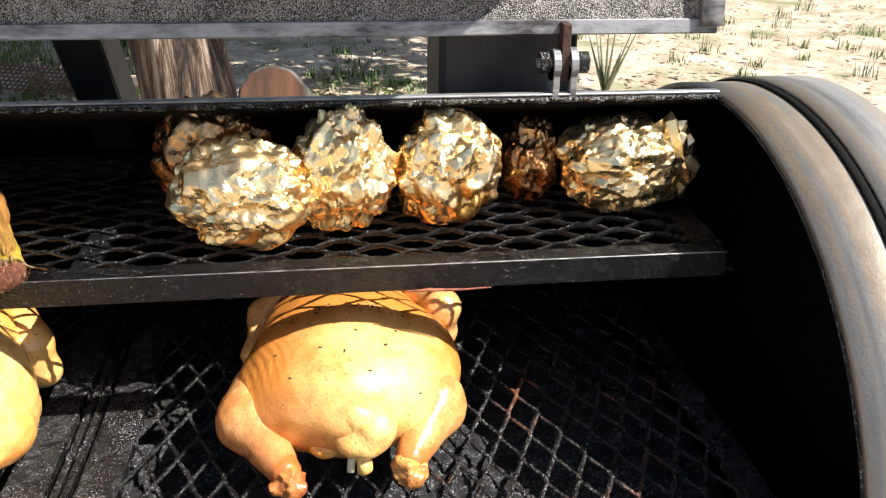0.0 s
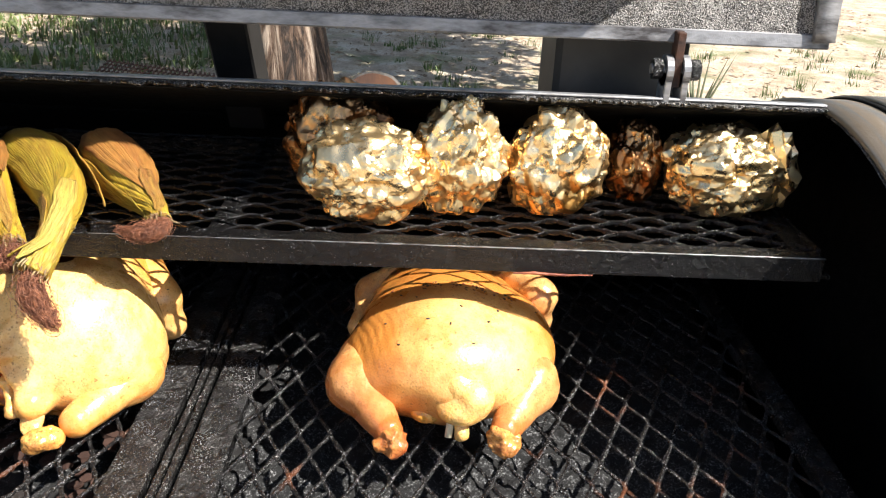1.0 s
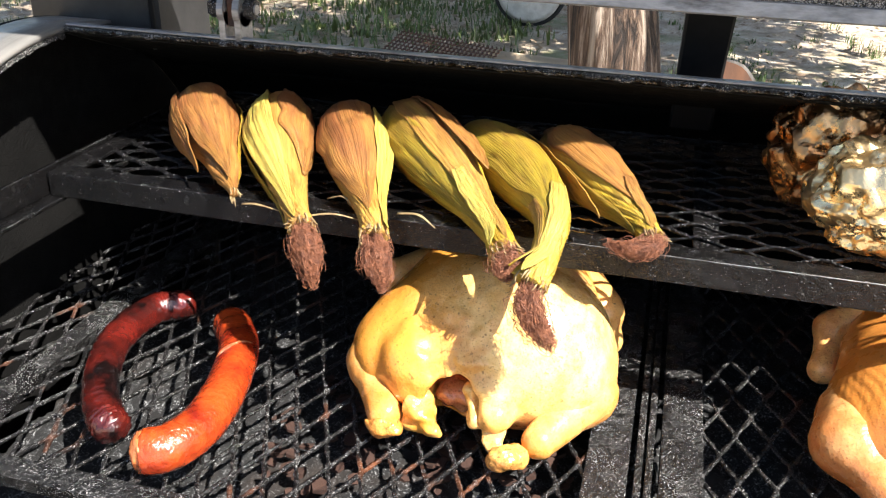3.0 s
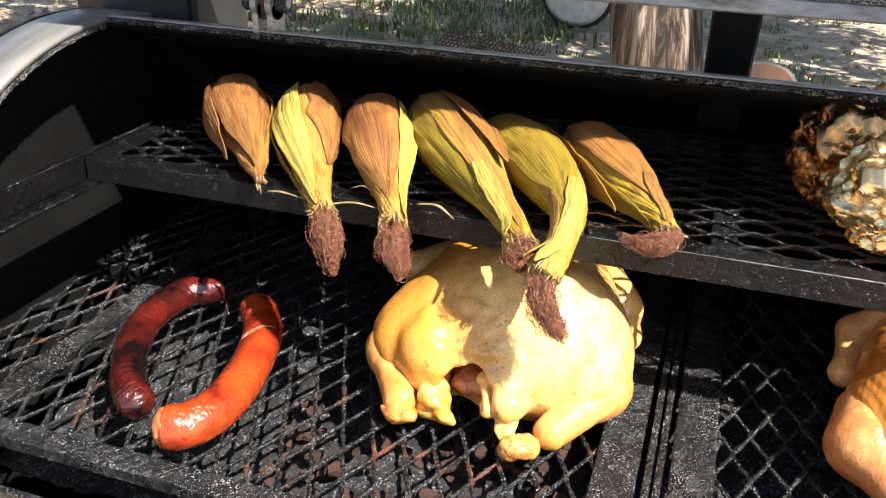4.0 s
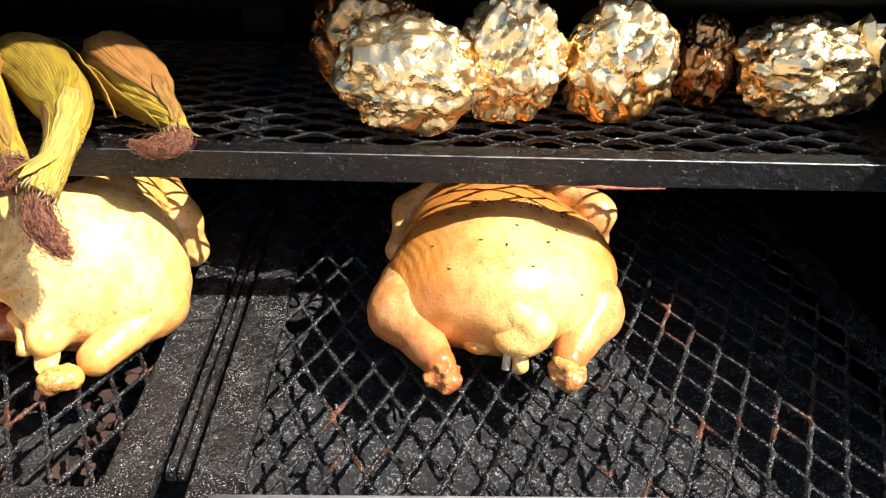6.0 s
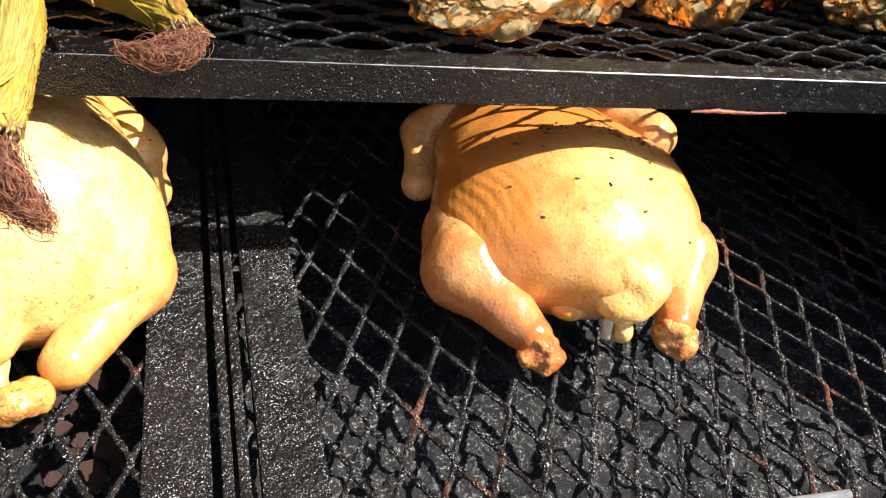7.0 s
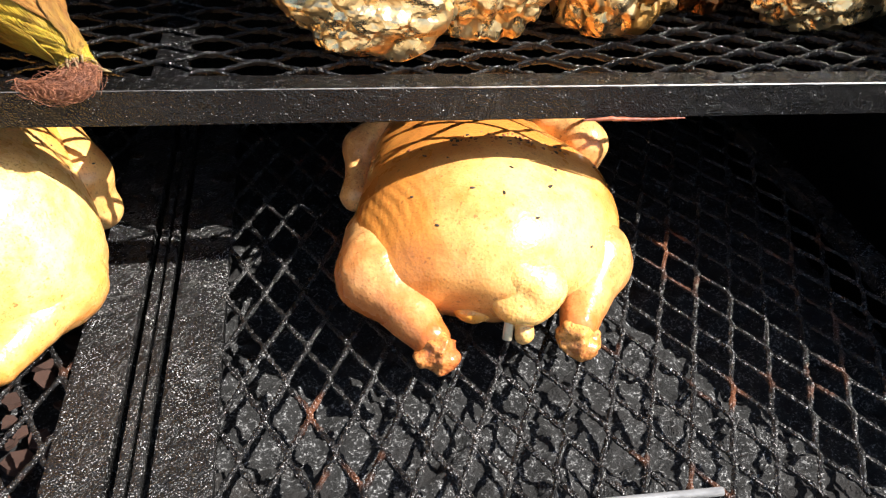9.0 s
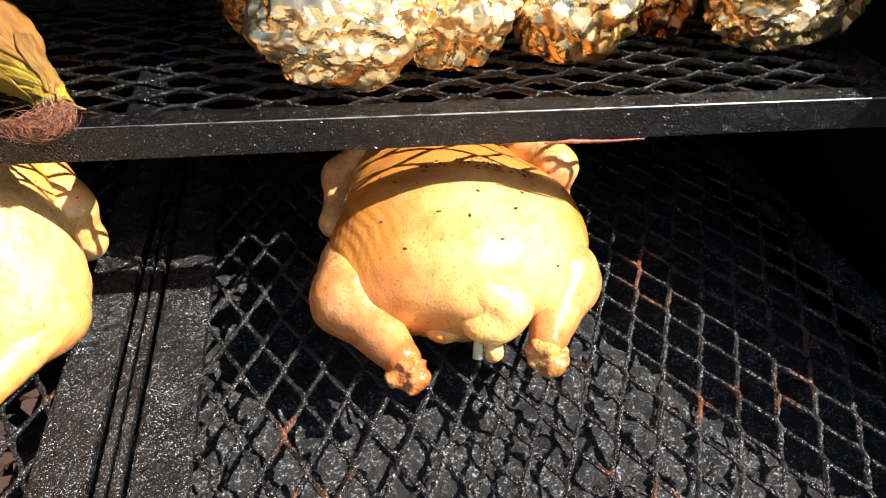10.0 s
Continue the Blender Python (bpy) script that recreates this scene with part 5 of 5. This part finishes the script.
def build_corns():
    Y, G, B, T, W = M_HUSK_Y, M_HUSK_G, M_HUSK_B, M_HUSK_T, M_HUSK_P
    build_corn("corn ear in toasted brown papery husk on the rack", [(-0.925, 0.981, 1.108), (-0.885, 0.931, 1.104), (-0.845, 0.876, 1.096), (-0.80, 0.816, 1.087), (-0.768, 0.771, 1.083)], 0.034, 0.16, None, B, 1,
               ((-0.2, 1.1, 0.12, 0.86, 0.0, 0.0, 0.3, Y), (1.9, 1.7, 0.02, 0.90, 0.02, 0.10, -0.2, B), (2.9, 1.1, 0.0, 0.72, 0.10, 0.25, 0.2, B)))
    build_corn("corn ear with a broad bright yellow leaf and drooping silk", [(-0.818, 1.001, 1.112), (-0.79, 0.936, 1.106), (-0.765, 0.881, 1.094), (-0.733, 0.826, 1.08), (-0.703, 0.778, 1.074), (-0.685, 0.751, 1.066)], 0.034, 0.36, [(-0.687, 0.756, 1.066), (-0.676, 0.740, 1.056), (-0.668, 0.730, 1.038), (-0.664, 0.725, 1.014)], T, 2,
               ((0.5, 2.0, 0.0, 0.62, 0.0, 0.0, 0.1, B), (2.55, 1.15, 0.0, 1.0, 0.02, 0.02, -0.6, W), (3.5, 0.9, 0.06, 0.9, 0.0, 0.0, 0.0, G)))
    build_corn("corn ear in browned husk with one pale leaf", [(-0.722, 0.996, 1.106), (-0.70, 0.936, 1.103), (-0.672, 0.881, 1.094), (-0.642, 0.826, 1.081), (-0.618, 0.778, 1.076), (-0.607, 0.753, 1.066)], 0.035, 0.32, [(-0.609, 0.758, 1.066), (-0.601, 0.740, 1.056), (-0.594, 0.730, 1.042), (-0.589, 0.725, 1.022)], T, 3,
               ((2.0, 2.3, 0.0, 0.82, 0.0, 0.0, -0.1, B), (0.55, 0.9, 0.14, 1.0, 0.0, 0.05, 0.2, W)))
    build_corn("long corn ear in yellow husk with a brown outer leaf", [(-0.665, 1.006, 1.108), (-0.625, 0.951, 1.104), (-0.575, 0.894, 1.094), (-0.53, 0.836, 1.083), (-0.492, 0.784, 1.074), (-0.474, 0.751, 1.066)], 0.036, 0.36, [(-0.476, 0.757, 1.067), (-0.472, 0.745, 1.060), (-0.469, 0.738, 1.052)], Y, 4,
               ((2.7, 1.3, 0.0, 0.80, 0.0, 0.0, 0.0, G), (1.7, 1.2, 0.06, 0.96, 0.0, 0.0, -0.2, T), (0.9, 1.0, 0.02, 0.60, 0.05, 0.30, 0.25, B), (1.9, 0.8, 0.55, 1.0, 0.02, 0.15, 0.5, W)))
    build_corn("corn ear with ribbed green husk and long hanging silk", [(-0.575, 1.001, 1.098), (-0.535, 0.951, 1.098), (-0.493, 0.901, 1.094), (-0.456, 0.841, 1.092), (-0.437, 0.791, 1.088), (-0.437, 0.754, 1.07), (-0.447, 0.728, 1.052)], 0.0315, 0.46, [(-0.438, 0.735, 1.058), (-0.446, 0.722, 1.044), (-0.440, 0.713, 1.028), (-0.426, 0.706, 1.012), (-0.417, 0.702, 1.001)], Y, 5,
               ((1.9, 1.9, 0.04, 0.72, 0.0, 0.0, 0.0, G), (0.3, 0.8, 0.02, 0.66, 0.10, 0.75, -0.1, T), (1.2, 1.1, 0.55, 1.0, 0.0, 0.15, 0.4, W), (2.6, 0.8, 0.60, 0.99, 0.0, 0.20, -0.3, Y)))
    build_corn("corn ear in toasted husk with curled brown silk", [(-0.468, 1.006, 1.098), (-0.446, 0.962, 1.098), (-0.409, 0.912, 1.096), (-0.374, 0.862, 1.088), (-0.352, 0.834, 1.08), (-0.344, 0.817, 1.074)], 0.0315, 0.34, [(-0.342, 0.819, 1.076), (-0.338, 0.806, 1.074), (-0.346, 0.796, 1.071), (-0.364, 0.794, 1.070), (-0.386, 0.800, 1.071)], Y, 6,
               ((1.3, 2.4, 0.0, 0.74, 0.0, 0.0, 0.0, B), (3.3, 1.0, 0.2, 0.9, 0.0, 0.0, 0.0, Y), (1.2, 1.0, 0.55, 1.0, 0.0, 0.0, 0.3, T)), tuft=0.0075)
    # loose dry strips torn from the husks
    for k, (a, m, b) in enumerate((((-0.77, 0.791, 1.064), (-0.75, 0.786, 1.068), (-0.72, 0.781, 1.066)), ((-0.685, 0.826, 1.068), (-0.66, 0.811, 1.078), (-0.635, 0.791, 1.066)), ((-0.70, 0.776, 1.064), (-0.66, 0.773, 1.075), (-0.63, 0.781, 1.068)), ((-0.60, 0.806, 1.07), (-0.575, 0.798, 1.075), (-0.555, 0.791, 1.066)))):
        V, F = tube([spline([a, m, b], 10)], [lerp_list([0.0026, 0.0022, 0.0008], 10)], 6, 0.35)
        s = part("husk_strip", mesh_from("husk_strip", V, F), M_STRAW)
        tagged(s, "thin dry husk strip lying on the rack edge", "husk strip", "loose husk strips")


build_corns()


def build_foil(label, c, r, mat, seed, nub=None):
    rnd = random.Random(seed)
    npr = np.random.RandomState(seed)
    bm = bmesh.new()
    bmesh.ops.create_icosphere(bm, subdivisions=6, radius=1.0)
    R = Vector(r)
    o1, o2, o3 = Vector((seed, 0, 0)), Vector((0, seed, 5)), Vector((3, 0, seed))
    D = np.array([tuple(v.co.normalized()) for v in bm.verts])
    # folds across the whole wrap
    S = 1.0 + 0.07 * lumps(D, 1.6, seed)
    Q = D + 0.22 * np.stack([lumps(D, 3.1, seed + k) for k in (1, 2, 3)], 1)
    for f0, n, amp in ((1.0, 4, 0.032), (1.8, 6, 0.026), (2.9, 7, 0.016)):
        for _ in range(n):
            w = npr.normal(size=3)
            t = (Q @ (w / np.linalg.norm(w)) * f0 * npr.uniform(0.8, 1.2) + npr.rand()) % 1.0
            S += amp * npr.uniform(0.5, 1.2) * (np.abs(2 * t - 1) - 0.5)
    # crumple: flat patches of many sizes that meet in sharp ridges and valleys
    C = np.zeros(len(D))
    for n, gain, warp in ((60, 1.2, 0.12), (80, -1.5, 0.12), (190, 2.6, 0.08), (230, -2.8, 0.08), (520, 3.0, 0.05), (620, -3.2, 0.05)):
        seeds = npr.normal(size=(n, 3)) * npr.uniform(0.7, 1.3, size=3)
        seeds /= np.linalg.norm(seeds, axis=1)[:, None]
        W = D + warp * np.stack([lumps(D, 5.0, seed + n + k) for k in (4, 5, 6)], 1)
        W /= np.linalg.norm(W, axis=1)[:, None]
        E = np.max(W @ seeds.T - npr.uniform(0, 1.2 / n, size=n), axis=1)
        C += gain * (E - E.mean())
    S += np.clip(C, -0.09, 0.09)
    S *= 1.03 / S.mean()
    for v, d, k in zip(bm.verts, D, S):
        v.co = Vector((d[0] * R.x, d[1] * R.y, d[2] * R.z)) * k
        if v.co.z < -R.z * 0.86:
            v.co.z = -R.z * 0.86 + (v.co.z + R.z * 0.86) * 0.2
    for f in bm.faces:
        f.smooth = False
    t = thing("foil_parcel", label, "foil parcel", "foil parcels on the rack", "", (c[0], c[1], SHELF))
    for v in bm.verts:
        v.co.z += c[2] - SHELF
    # outer fold of the sheet: a lapped patch standing proud of the wrap
    b2 = bm.copy()
    ax = Vector((rnd.uniform(-0.8, 0.8), -0.75, rnd.uniform(0.1, 0.9))).normalized()
    mid = Vector((0, 0, c[2] - SHELF))
    gone = []
    for v in b2.verts:
        d = v.co - mid
        u = Vector((d.x / R.x, d.y / R.y, d.z / R.z))
        if u.dot(ax) < 0.35 + 0.18 * noise.noise(u * 2.2 + o1):
            gone.append(v)
        else:
            v.co = mid + d * (1.035 + 0.03 * noise.noise(u * 3 + o2))
    bmesh.ops.delete(b2, geom=gone, context='VERTS')
    part("foil_wrap", bm, mat, t)
    if b2.verts:
        fo = part("foil_fold", b2, mat, t, "lapped outer fold")
        sol = fo.modifiers.new("thickness", 'SOLIDIFY')
        sol.thickness = 0.0006
    else:
        b2.free()
    if nub:
        b2 = bmesh.new()
        bmesh.ops.create_icosphere(b2, subdivisions=3, radius=1.0)
        for v in b2.verts:
            d = v.co.normalized()
            v.co = Vector((d.x * nub[3], d.y * nub[3], d.z * nub[4])) * (1 + 0.55 * noise.noise(d * 2.6 + Vector((seed, 0, 0)))) + Vector((nub[0] - c[0], nub[1] - c[1], nub[2] - SHELF))
        part("twisted_end", b2, mat, t)
    return t


build_foil("crumpled shiny foil parcel with pale gold glints", (-0.124, 0.897, 1.109), (0.070, 0.056, 0.056), M_FOIL, 1)
build_foil("dark brown crumpled foil parcel behind a brighter one", (-0.160, 0.992, 1.124), (0.066, 0.05, 0.068), M_FOIL_BROWN, 2)
build_foil("tall crumpled foil parcel with twisted top", (-0.012, 0.932, 1.121), (0.056, 0.052, 0.067), M_FOIL, 3, nub=(-0.004, 0.927, 1.19, 0.007, 0.010))
build_foil("amber-stained crumpled foil parcel", (0.108, 0.947, 1.117), (0.060, 0.054, 0.064), M_FOIL_AMBER, 4)
build_foil("small dull brown foil parcel tucked behind others", (0.215, 1.002, 1.105), (0.036, 0.04, 0.052), M_FOIL_BROWN, 5)
build_foil("wide crumpled foil parcel with folded end", (0.315, 0.962, 1.109), (0.072, 0.055, 0.058), M_FOIL, 6, nub=(0.378, 0.957, 1.115, 0.028, 0.05))
# browned scrap stuck under the rack edge
V, F = tube([spline([(0.045, 0.8085, 1.0315), (0.07, 0.808, 1.0325), (0.10, 0.8085, 1.0312), (0.135, 0.8088, 1.0318)], 40)], [lerp_list([0.0008, 0.0020, 0.0014, 0.0006], 40)], 9, prof=lambda k, u, a: 1 + 0.5 * noise.noise((math.cos(a) * 2, math.sin(a) * 2, u * 14)))
tagged(part("burnt_scrap", mesh_from("burnt_scrap", V, F), M_CHAR), "reddish burnt scrap stuck to the rack edge", "burnt scrap")
